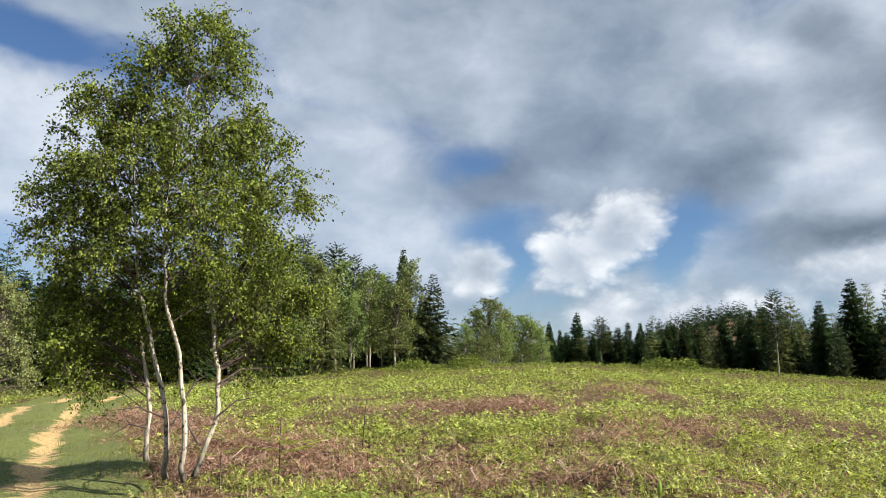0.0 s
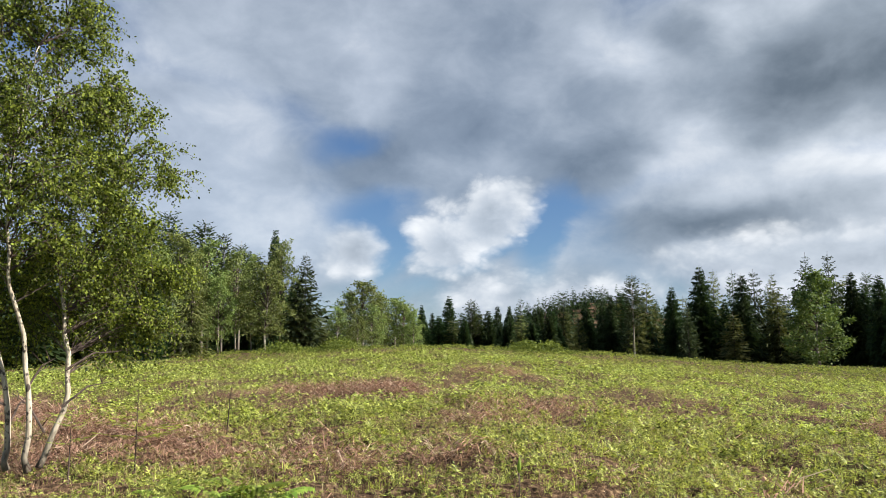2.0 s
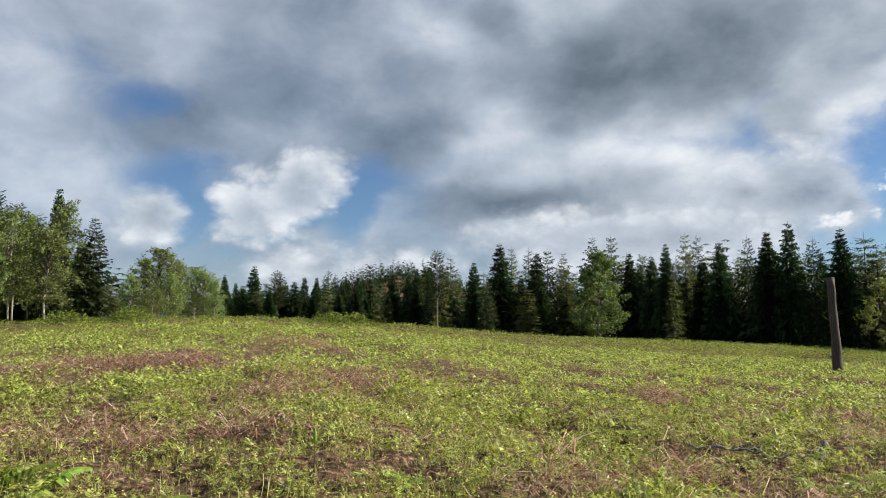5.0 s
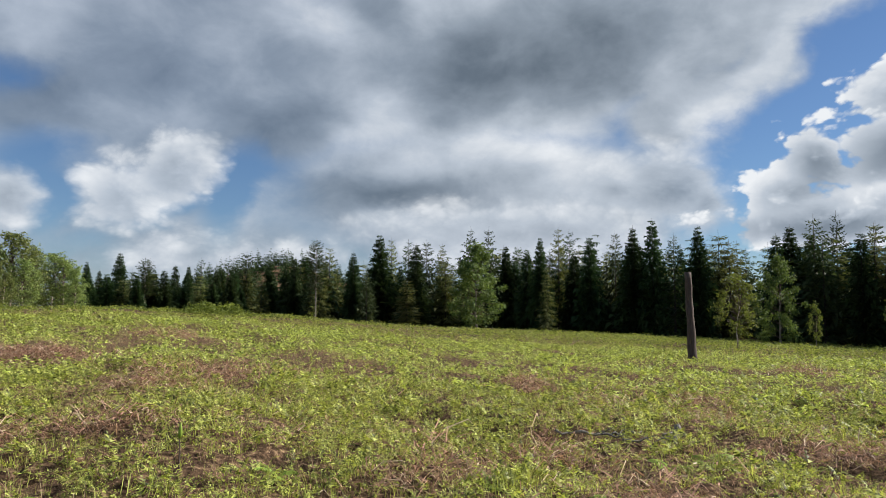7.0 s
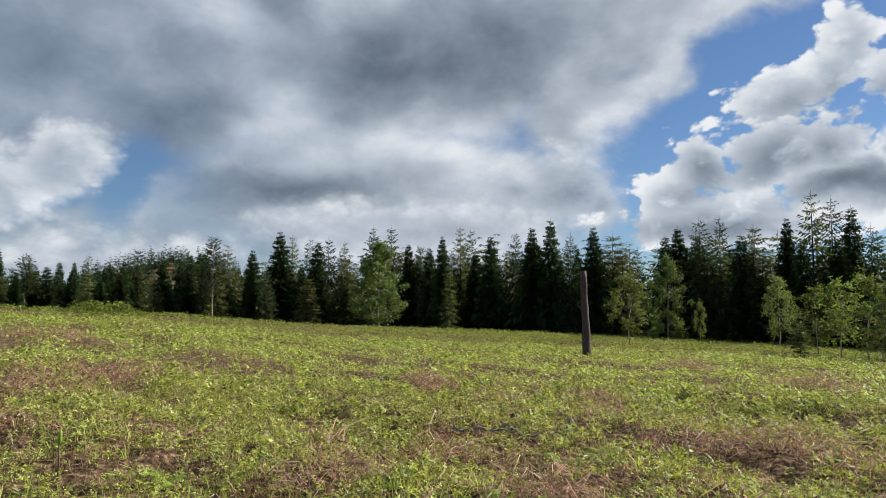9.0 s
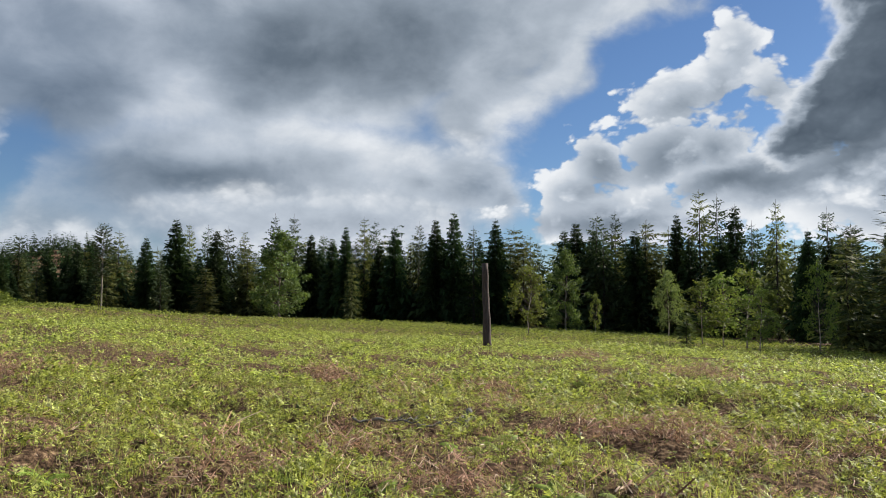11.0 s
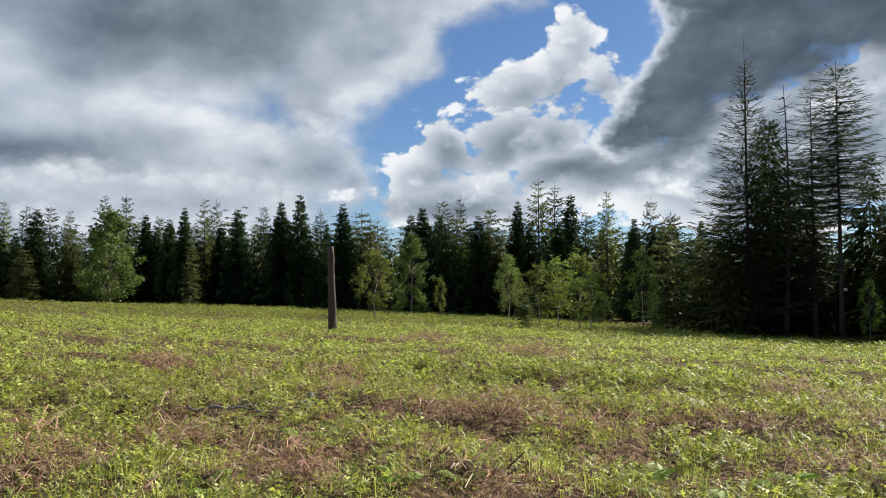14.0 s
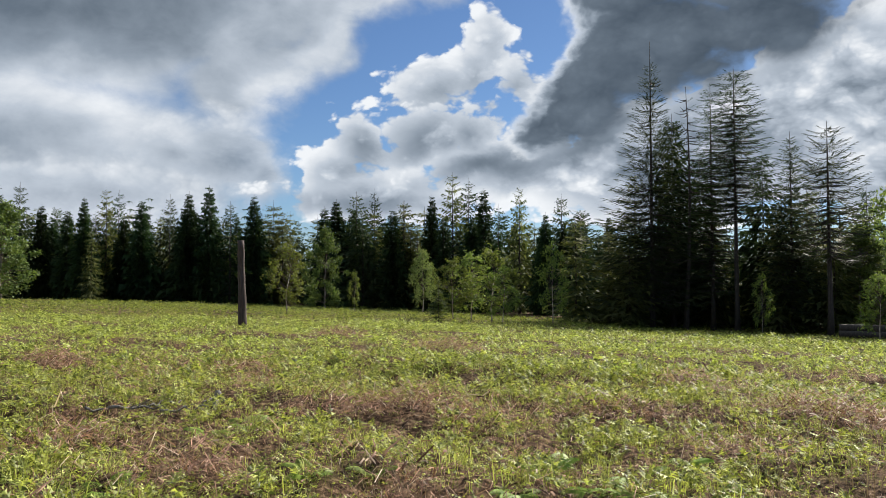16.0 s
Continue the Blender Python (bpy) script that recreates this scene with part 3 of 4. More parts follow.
birches = Kind([lambda k=k: leafy("birch", "slender white-stemmed birch in full leaf at the wood's edge", 111 + k, WOOD_LEAF, WHITE_BARK, h=10.0, profile=WOOD_PROFILE,
                                  clusters=70, per=84, leaf_size=0.16, trunk_r=0.1, spread=0.62, hang=0.6, twig_r=0.02, along=12) for k in range(3)], 10.0)
small_trees = Kind([lambda k=k: leafy("young_birch", "young birch with light green leaves in the bracken", 131 + k, BROAD_LEAF, WHITE_BARK, h=5.0,
                                      profile=((0.22, 0.55), (0.45, 1.3), (0.72, 1.15), (1.0, 0.25)), clusters=40, per=58, leaf_size=0.105, trunk_r=0.04, spread=0.3, hang=0.25, along=9) for k in range(3)], 5.0)

# The knoll's far side and the dark wood beyond: azimuth, height of the top in degrees, distance.
for az, top, r in [(-25.5, 4.2, 105), (-21.8, 3.4, 110), (-20.9, 3.4, 118), (-18.6, 3.3, 112), (-15.1, 3.9, 108), (-13.3, 4.1, 104), (-12.6, 4.3, 110),
                   (-8.9, 4.6, 100), (-6.9, 6.0, 104), (-4.1, 5.3, 100), (2.8, 5.2, 102), (4.4, 4.9, 98), (5.4, 5.8, 96), (9.1, 5.8, 98)]:
    spruces.plant(az, top, r, group="wood across the clearing")
for k, (az, top, r) in enumerate([(12.3, 6.5, 96), (13.7, 7.0, 95), (15.2, 5.9, 94), (16.9, 6.4, 96), (18.3, 6.0, 98), (22.1, 5.6, 95), (23.0, 6.2, 97), (24.5, 6.8, 95),
                   (27.3, 5.5, 92), (28.1, 6.1, 94), (30.3, 6.6, 90), (34.3, 7.1, 92), (37.0, 7.3, 88), (39.0, 5.2, 85)]):
    (spruces, spruces, firs, spruces, olives)[k % 5].plant(az, top, r, group="wood across the clearing")
for az, top, r in [(-20.0, 4.0, 106), (-16.8, 4.5, 98), (-6.0, 5.7, 108), (-4.7, 5.6, 106), (-3.3, 5.6, 110), (-2.1, 5.3, 104), (0.1, 6.6, 106), (1.5, 6.6, 108), (6.8, 6.5, 104),
                   (7.6, 6.4, 106), (11.0, 6.2, 100), (19.0, 5.3, 98), (25.9, 7.0, 100), (28.2, 6.2, 98), (31.9, 8.3, 94), (33.1, 7.9, 96), (40.2, 6.6, 90), (-10.7, 5.0, 108), (35.4, 5.9, 90)]:
    firs.plant(az, top, r, group="wood across the clearing")
for az, top, r in [(-11.7, 5.6, 92), (-23.8, 3.9, 96), (41.6, 5.5, 88), (3.7, 5.1, 110)]:
    pines.plant(az, top, r, group="wood across the clearing")
# fill between them, a little lower and deeper
fill = random.Random(5)
for i in range(90):
    az = -28 + 72 * (i + fill.random()) / 90
    top = np.interp(az, [-28, -18, -10, 0, 15, 30, 45], [2.6, 2.8, 3.8, 4.6, 4.9, 5.2, 4.4]) + fill.uniform(-0.9, 0.5)
    fill.choice((spruces, spruces, olives, firs)).plant(az, top, fill.uniform(96, 118) - 8 * (az > 25), group="wood across the clearing")
larches.plant(0.5, 5.2, 84, 1.2)
for i in range(28):
    az = -29.5 + 13 * (i + fill.random()) / 28
    fill.choice((spruces, olives, spruces)).plant(az, fill.uniform(1.7, 3.1), fill.uniform(90, 106), 1.3, group="wood across the clearing")
olives.plant(-4.8, 2.6, 84, 1.25)
olives.plant(5.9, 3.9, 88, 0.9)
larches.plant(22.2, 4.0, 80, 0.75)
birches.plant(29.6, 2.2, 74, 0.9)

# Birches and pines up the slope beside the track.
for az, top, r in [(-32.1, 5.1, 78), (-30.8, 4.3, 80), (-29.6, 3.8, 82), (-33.1, 4.2, 80), (-29.0, 3.6, 80), (-34.0, 3.2, 76), (-31.4, 3.4, 74), (-28.2, 3.0, 78), (-32.5, 2.6, 72), (-40.3, 6.9, 62), (-38.2, 8.0, 61), (-44.5, 6.4, 57), (-46.9, 7.3, 56),
                   (-47.6, 6.6, 57), (-49.5, 7.0, 60), (-51.5, 6.5, 58), (-42.6, 5.6, 58), (-45.6, 8.2, 60), (-41.4, 7.2, 60), (-39.3, 6.2, 58), (-43.4, 7.8, 61), (-36.9, 3.6, 60)]:
    birches.plant(az, top, r, fill.uniform(1.05, 1.5) if az > -34.5 else fill.uniform(0.9, 1.2), group="birches along the wood's edge")
for az, top, r in [(-48.8, 10.3, 68), (-46.3, 10.3, 70), (-43.8, 9.7, 72), (-42.4, 8.9, 70), (-41.2, 8.1, 74), (-45.2, 9.0, 66), (-47.5, 9.2, 76), (-51, 9.6, 72), (-40.2, 7.4, 78), (-54, 9.5, 70)]:
    pines.plant(az, top, r, group="pines behind the birches")
spruces.plant(-38.7, 9.2, 64, 0.8)
full_spruces = Kind([lambda: conifer("spruce", "full bushy blue-green spruce beside the birches", 97, PINE, whorls=30, per=9, spread=2.9, bare=0.02, droop=0.18, lift=0.22,
                                     gaps=0.06, width=0.2, side=0.4, taper=0.8, hang=0.5)], 10.0)
full_spruces.plant(-36.4, 7.4, 60, 1.0)
for i in range(8):
    olives.plant(-34.6 + 0.8 * i, fill.uniform(2.2, 3.4), fill.uniform(88, 96), 1.4, group="wood across the clearing")
olives.plant(-35.2, 2.6, 66, 1.3)
olives.plant(-37.4, 3.4, 60, 1.2)
spruces.plant(-27.6, 3.5, 92)
spruces.plant(-26.8, 2.9, 96)
for i in range(16):
    az = -80 + 36 * (i + fill.random()) / 16
    fill.choice((spruces, olives, firs)).plant(az, fill.uniform(4.8, 7.6), fill.uniform(50, 62), 1.2, group="dark conifers beyond the track")
for i in range(14):
    az = -52 + 17 * (i + fill.random()) / 14
    spruces.plant(az, fill.uniform(3.5, 6.0), fill.uniform(72, 90), 1.2, group="pines behind the birches")
firs.plant(-66.1, 8.7, 54, 1.3)
for i in range(16):
    az = -67 + 13 * (i + fill.random()) / 16
    fill.choice((spruces, olives)).plant(az, fill.uniform(5.8, 7.4), fill.uniform(50, 60), 1.4, group="dark conifers beyond the track")
young_pines = Kind([lambda: leafy("young_pine", "bushy young grey-green pine beside the track", 95, YOUNG_PINE, PALE_BARK, h=5.0,
                                  profile=((0.06, 1.3), (0.3, 1.75), (0.6, 1.5), (0.85, 0.85), (1.0, 0.15)), clusters=190, per=90, leaf_size=0.085, trunk_r=0.08, spread=0.36, hang=0.0, along=16)], 5.0)
young_pines.plant(-66.2, 5.6, 40, 1.15)

# Saplings on the open heath.
small_trees.plant(19.4, 2.7, 56, 1.15)
small_trees.plant(31.9, 1.5, 50, 1.1)
small_trees.plant(33.3, 2.1, 51, 1.4)
small_trees.plant(34.9, 2.4, 47, 1.5)
small_trees.plant(35.7, 0.9, 45.5, 1.5)
small_trees.plant(39.5, 2.7, 49, 0.95)
small_trees.plant(24.4, 0.6, 72, 0.8)
small_trees.plant(54.2, 0.3, 52, 0.8)
young_spruces = Kind([lambda: conifer("young_spruce", "small yellow-green spruce standing in the bracken", 141, LARCH, h=5.0, spread=1.5, bare=0.04, whorls=18, per=8, droop=0.1, lift=0.15,
                                      twigs=5, width=0.16, side=0.4, taper=0.8, trunk_r=0.06, hang=0.4)], 5.0)
young_spruces.plant(30.8, 0.2, 45, 1.15)

# Tall old conifers, half dead, to the right of the clearing.
def old_tree(seed, az, peak, r, label, **kw):
    at = spot(az, r)
    h = EYE + r * math.tan(radians(peak)) - at.z
    ob = conifer("tall_conifer", label, seed, kw.pop("needles", PINE), h=h, **kw)
    ob.matrix_basis = Matrix.Translation(at) @ Matrix.Rotation(seed * 1.7, 4, "Z")
    return ob


OPEN = dict(droop=0.22, lift=0.3, twigs=17, width=0.028, side=0.2, hang=0.5, trunk_r=0.2)
FLAT = dict(OPEN, lift=0.14, droop=0.12)
old_tree(201, 46.8, 17.3, 60, "tall half-dead conifer with a bare leader and upswept boughs", spread=5.6, bare=0.1, whorls=56, per=10, taper=1.15, dead=0.12, top=0.93, **OPEN)
old_tree(202, 48.3, 12.1, 64, "tall dense dark conifer", spread=3.0, bare=0.1, whorls=44, per=9, taper=0.6, trunk_r=0.2, droop=0.1, lift=0.2, needles=SPRUCE)
old_tree(203, 49.2, 13.9, 60, "tall dead conifer with a thin crooked top", spread=1.5, bare=0.55, whorls=14, per=4, dead=0.7, taper=0.4, bend=1.2, **OPEN)
old_tree(204, 51.0, 14.0, 62, "tall dark conifer with dense upper boughs", spread=3.0, bare=0.15, whorls=54, per=9, taper=0.55, gaps=0.1, needles=SPRUCE, **FLAT)
old_tree(205, 52.6, 15.1, 60, "tall dark conifer with a broad flat crown", spread=3.5, bare=0.42, whorls=42, per=9, taper=0.5, gaps=0.12, needles=SPRUCE, **FLAT)
old_tree(206, 56.2, 10.3, 60, "slim tall conifer with ragged boughs", spread=2.7, bare=0.08, whorls=46, per=9, taper=0.75, droop=0.1, lift=0.22, twigs=12, width=0.07, side=0.26, hang=0.5, trunk_r=0.18)
old_tree(207, 58.5, 10.8, 55, "tall conifer with a bare trunk and thin boughs", spread=3.6, bare=0.36, whorls=30, per=7, taper=0.6, dead=0.12, **OPEN)
old_tree(208, 54.4, 9.2, 66, "dark conifer filling the gap between taller trunks", spread=3.2, bare=0.05, whorls=36, per=8, taper=0.7, droop=0.2, lift=0.1, needles=SPRUCE)
old_tree(209, 50.2, 9.6, 66, "dark conifer filling the gap between taller trunks", spread=3.2, bare=0.05, whorls=36, per=8, taper=0.7, droop=0.2, lift=0.1, needles=SPRUCE)
for i in range(26):
    az = 41 + 36 * (i + fill.random()) / 26
    fill.choice((olives, olives, olives, firs)).plant(az, fill.uniform(2.2, 5.8), fill.uniform(58, 72), 1.25, group="undergrowth conifers below the tall trees")
larches.plant(60.3, 3.7, 62, 1.0)
birches.plant(63.3, 9.2, 58, 0.7)
olives.plant(45.6, 8.2, 62, 0.9)
olives.plant(57.2, 6.6, 64, 1.0)
olives.plant(55.6, 5.8, 60, 1.1)
firs.plant(60.8, 6.4, 72, 1.0)
small_trees.plant(61.3, 0.4, 44, 1.3)


# Woods further back: one mass of trunks and boughs.
def far_woods():
    rng = random.Random(77)
    crown = Soup()
    spots = []
    for i in range(210):
        az = -29 + 80 * (i + rng.random()) / 210
        spots.append((az, rng.uniform(104, 140), rng.uniform(6.5, 10) - 0.8 * (az < -14) + 5.5 * min(max((az + 12) / 16, 0), 1) * rng.uniform(0.6, 1.1), 1.3))
    for i in range(110):
        az = -85 + 51 * (i + rng.random()) / 110
        spots.append((az, rng.uniform(76, 106), rng.uniform(7.5, 11), 1.1))
    for i in range(150):
        az = 41 + 40 * (i + rng.random()) / 150
        spots.append((az, rng.uniform(70, 100), rng.uniform(7.5, 12.5), 1.5))
    for i in range(260):
        az = -24 + 24 * (i + rng.random()) / 260
        spots.append((az, rng.uniform(250, 410), rng.uniform(7, 12), 1.5))
    for az, r, h, wide in spots:
        at = spot(az, r)
        for w in range(14):
            t = w / 14
            for k in range(4):
                a = rng.uniform(0, 6.28)
                l = wide * 2.2 * (1 - t) ** 0.8 * rng.uniform(0.6, 1.2) + 0.2
                sprays(crown, at + Vector((0, 0, h * t * 0.97)), Vector((math.cos(a), math.sin(a), 0)), l, 0.3, 0.1, rng, 3, 0.24, 0.5)
    tagged(new("far_woods", crown.mesh("far_woods", SPRUCE)), "dark mass of distant conifer woods", "woods", kind="stuff")


far_woods()


# ---------------------------------------------------------------- birch clump beside the track
def birch_clump():
    base = spot(-54.6, 10.4)

    def p(az, el, d=0.0):
        """A point of the clump by its direction, d metres nearer or further than the base."""
        r = 10.4 + d
        q = heading(az) * (r / math.cos(radians(az + 54.6))) + Vector((0, 0, EYE + r * math.tan(radians(el))))
        return tuple(q - base)

    stems = [
        [p(-56.3, -6.2, 0.3), p(-56.4, -2.0, 0.3), p(-57.5, 4.0, 0.4), p(-59, 11, 0.5), p(-60.5, 15.5, 0.6)],
        [p(-55.0, -7.4), p(-55.3, -3.0), p(-56.9, 3.7), p(-57.7, 7.3), p(-58.2, 14), p(-57, 20), p(-56.2, 23.6)],
        [p(-53.8, -7.6, -0.2), p(-54.2, -1.1, -0.2), p(-55.4, 4.2, -0.3), p(-56, 9, -0.4), p(-55.5, 16, -0.4), p(-54.8, 20, -0.4)],
        [p(-53.2, -7.4, 0.1), p(-51.8, -2.7, 0.1), p(-52.5, 3.8, 0.2), p(-53.1, 9.2, 0.3), p(-53.5, 13.3, 0.3), p(-53.4, 19, 0.2), p(-53.2, 23.6, 0.2)],
        [p(-52.3, 4.0, 0.2), p(-50.5, 9.0, 0.5), p(-49.3, 14, 0.7), p(-48.8, 18.0, 0.8)],
    ]
    lobes = [(-56.2, 23.3, 0.0, 0.42), (-53.5, 23.4, 0.0, 0.42), (-51.6, 21.8, 0.0, 0.38), (-55.0, 20.0, 0.0, 0.7), (-58.6, 18.4, 0.2, 0.55), (-61.2, 17.0, 0.1, 0.45),
             (-52.6, 17.5, 0.0, 0.6), (-49.6, 16.3, 0.3, 0.55), (-49.0, 12.6, 0.2, 0.65), (-54.2, 14.2, -0.4, 0.8), (-58.6, 14.0, 0.0, 0.8), (-61.6, 12.3, 0.1, 0.5),
             (-60.0, 9.3, 0.2, 0.8), (-55.4, 9.2, -0.4, 0.8), (-51.0, 8.2, -0.2, 0.75), (-48.8, 8.2, 0.3, 0.35), (-62.0, 7.0, 0.3, 0.4), (-57.8, 5.0, 0.5, 0.7), (-52.6, 4.6, 0.5, 0.65),
             (-48.6, 4.2, 0.3, 0.5), (-61.0, 3.2, 0.4, 0.5), (-49.6, 1.0, 0.4, 0.35), (-59.5, 0.3, 0.5, 0.45), (-45.8, 5.6, 0.3, 0.25)]
    lobes += [(-57.0, 1.6, 0.6, 0.45), (-53.2, 1.4, 0.6, 0.4), (-61.0, 0.6, 0.5, 0.3), (-47.4, 1.8, 0.5, 0.3)]
    lobes = [(p(a, e, d), size) for a, e, d, size in lobes]
    fat = [x for x in lobes for _ in range(max(1, round(x[1] ** 2 * 6)))]
    ob = leafy("birch_clump", "clump of white-barked birch stems with fine green leaves beside the track", 5, BIRCH_LEAF, WHITE_BARK, h=6.5,
               clusters=500, per=250, leaf_size=0.035, trunk_r=0.037, stems=stems, spread=0.21, hang=0.35, twig_r=0.007, lobes=fat, along=15)
    ob.matrix_basis = Matrix.Translation(base)
    rng = random.Random(8)
    for a, e, da, de in ((-55.2, -3.4, -3.6, 0.6), (-55.4, -2.2, -2.6, 1.4), (-56.4, -4.0, -2.2, -0.4), (-54.2, -2.4, 1.6, 2.0), (-52.1, -3.6, 3.0, 1.6), (-52.0, -1.2, 3.2, 1.2),
                         (-53.0, -5.2, -2.0, 2.6), (-55.2, -5.0, 1.3, 2.4)):
        q0, q2 = Vector(p(a, e)), Vector(p(a + da, e + de, rng.uniform(-0.3, 0.3)))
        s = Soup()
        s.tube([q0, q0.lerp(q2, 0.5) + Vector((0, 0, 0.09)), q2], [0.016, 0.01, 0.003], 5)
        for k in range(3):
            b = q0.lerp(q2, 0.45 + 0.17 * k) + Vector((0, 0, 0.05))
            s.tube([b, b + Vector((rng.uniform(-0.15, 0.15), rng.uniform(-0.15, 0.15), rng.uniform(-0.1, 0.2)))], [0.006, 0.002], 4)
        part("bare_twig", s, TWIG, ob)


birch_clump()


# ---------------------------------------------------------------- the dead pole
def dead_pole():
    at = spot(16.25, 30.5)
    root = tagged(new("dead_pole"), "weathered dead tree trunk standing as a bare pole", "pole")
    s = Soup()
    rng = random.Random(3)
    h = 3.42
    pts = [Vector((-0.12 * k / 12, 0.03 * math.sin(k), h * k / 12 - (0.2 if k == 0 else 0))) for k in range(13)]
    rad = [0.18 - 0.055 * k / 12 + rng.uniform(-0.012, 0.012) + (0.04 if k == 0 else 0) for k in range(13)]
    s.tube(pts, rad, 12)
    part("trunk", s, DEAD_WOOD, root, smooth=True)
    for z, a, l in ((0.5, 2.6, 0.35), (0.62, 0.2, 0.3), (0.42, 0.6, 0.22)):
        b = Soup()
        d = Vector((math.cos(a), math.sin(a), 0.5))
        b.tube([Vector((-0.02, 0, z)) + d * 0.1, Vector((-0.02, 0, z)) + d * l], [0.03, 0.012], 5)
        part("branch_stub", b, DEAD_WOOD, root)
    root.matrix_basis = Matrix.Translation(at)


dead_pole()


# ---------------------------------------------------------------- seedling spruce beside the birches
def seedling(az, r, h, seed, spread=0.62, bare=0.4, whorls=7):
    ob = conifer("seedling", "small bright green larch seedling with a thin bare lower stem", seed, SEEDLING, wood=TWIG, h=h, spread=spread, bare=bare, whorls=whorls, per=4, droop=0.0, lift=0.12,
                 twigs=24, width=0.03, side=0.15, taper=0.5, trunk_r=0.011, hang=0.35)
    ob.matrix_basis = Matrix.Translation(spot(az, r))


seedling(-47.4, 10.2, 1.25, 401)
seedling(-51.4, 9.6, 0.8, 402, 0.2, 0.7, 3)
seedling(-11.8, 48.0, 1.3, 403, 0.3, 0.35, 7)


# ---------------------------------------------------------------- single plants, a dead stalk and cut logs
def frond_blade(seed, pairs=13):
    """One bracken frond: an arched stalk with paired, narrowing leaflets; one unit long."""
    rng = random.Random(seed)
    s = Soup()
    spine = [Vector((0.75 * u, 0, 0.75 * u - 0.55 * u * u)) for u in (0, 0.25, 0.5, 0.75, 1.0)]
    s.tube(spine, [0.012, 0.010, 0.007, 0.005, 0.002], 4)
    for i in range(pairs):
        u = 0.3 + 0.68 * i / pairs
        p = Vector((0.75 * u, 0, 0.75 * u - 0.55 * u * u))
        l = 0.36 * (1 - (u - 0.3) / 0.78) * rng.uniform(0.85, 1.1)
        for k in (-1, 1):
            tip = p + Vector((l * 0.35, k * l, -0.18 * l))
            mid = p + Vector((l * 0.16, k * l * 0.5, 0.03))
            s.add([tuple(p), tuple(mid + Vector((0.03, 0, 0))), tuple(tip), tuple(mid - Vector((0.035, 0, 0)))], [(0, 1, 2, 3)])
    return s


def fern(seed, fronds=5):
    rng = random.Random(seed)
    root = tagged(new("fern"), "bright green young bracken plant with arching fronds", "fern", group="single ferns near the path")
    for k in range(fronds):
        ob = part("frond", frond_blade(seed * 10 + k), FERN_NEAR, root)
        ob.matrix_basis = Matrix.Rotation(6.283 * k / fronds + rng.uniform(-0.4, 0.4), 4, "Z") @ Matrix.Rotation(rng.uniform(-0.3, 0.35), 4, "Y") @ Matrix.Scale(rng.uniform(0.75, 1.1), 4)
    return root


fern_kinds = []
luck = random.Random(21)
for k, (az, r, size) in enumerate([(-40.3, 7.4, 0.62), (-38.4, 7.2, 0.6), (-42.0, 7.8, 0.5), (-45.5, 8.3, 0.42), (-31.0, 7.0, 0.36), (-22.0, 6.6, 0.34), (-14.0, 7.5, 0.36), (-6.0, 6.2, 0.32),
                                   (2.0, 7.0, 0.34), (8.0, 6.0, 0.3), (14.5, 8.4, 0.42), (17.0, 8.8, 0.42), (21.5, 6.2, 0.3), (26.0, 6.4, 0.34), (36.5, 6.0, 0.36), (39.0, 6.6, 0.42),
                                   (42.5, 6.2, 0.4), (45.5, 6.0, 0.36), (48.0, 7.4, 0.4), (52.0, 6.3, 0.36)]):
    m = Matrix.Translation(spot(az, r)) @ Matrix.Rotation(luck.uniform(0, 6.28), 4, "Z") @ Matrix.Scale(size, 4)
    if k < 3:
        fern_kinds.append(fern(k + 1, 6 - k % 2))
        fern_kinds[-1].matrix_basis = m
    else:
        p = fern_kinds[k % 3]
        copy_thing(p, m @ Matrix.Scale(1 / p.scale.x, 4))

stalk = tagged(new("dead_stalk"), "thin leaning dead stalk standing in the bracken", "stalk")
s = Soup()
s.tube([Vector((0, 0, -0.05)), Vector((0.1, 0, 0.3)), Vector((0.17, 0, 0.62)), Vector((0.3, 0, 0.9))], [0.012, 0.01, 0.008, 0.003], 5)
part("stem", s, TWIG, stalk)
for z in (0.5, 0.68):
    s = Soup()
    s.tube([Vector((0.15, 0, z)), Vector((0.28, 0.1, z + 0.12))], [0.005, 0.002], 4)
    part("side_shoot", s, TWIG, stalk)
stalk.matrix_basis = Matrix.Translation(spot(-41.6, 13.5)) @ Matrix.Rotation(radians(-35), 4, "Z")


def log(seed, length, radius):
    rng = random.Random(seed)
    s = Soup()
    s.tube([Vector((length * (k / 6 - 0.5), 0.02 * rng.uniform(-1, 1), 0)) for k in range(7)], [radius * rng.uniform(0.93, 1.05) for k in range(7)], 10)
    return new("log", s.mesh("log", BARK, True))


base = spot(60.8, 50)
for k, (dx, dz) in enumerate(((-0.55, 0.2), (-0.1, 0.2), (0.36, 0.2), (-0.32, 0.55), (0.14, 0.55))):
    ob = tagged(log(300 + k, 3.2, 0.22), "cut grey log lying in a stack at the wood's edge", "log", "stacked logs")
    ob.matrix_basis = Matrix.Translation(base + heading(60.8) * dx + Vector((0, 0, dz + 0.1))) @ Matrix.Rotation(radians(-60.8 + 6 * math.sin(k * 2.1)), 4, "Z")


GREY_WOOD = bark("bleached_wood", (0.05, 0.046, 0.042), (0.3, 0.28, 0.25), (9, 9, 1.5), 9.0)


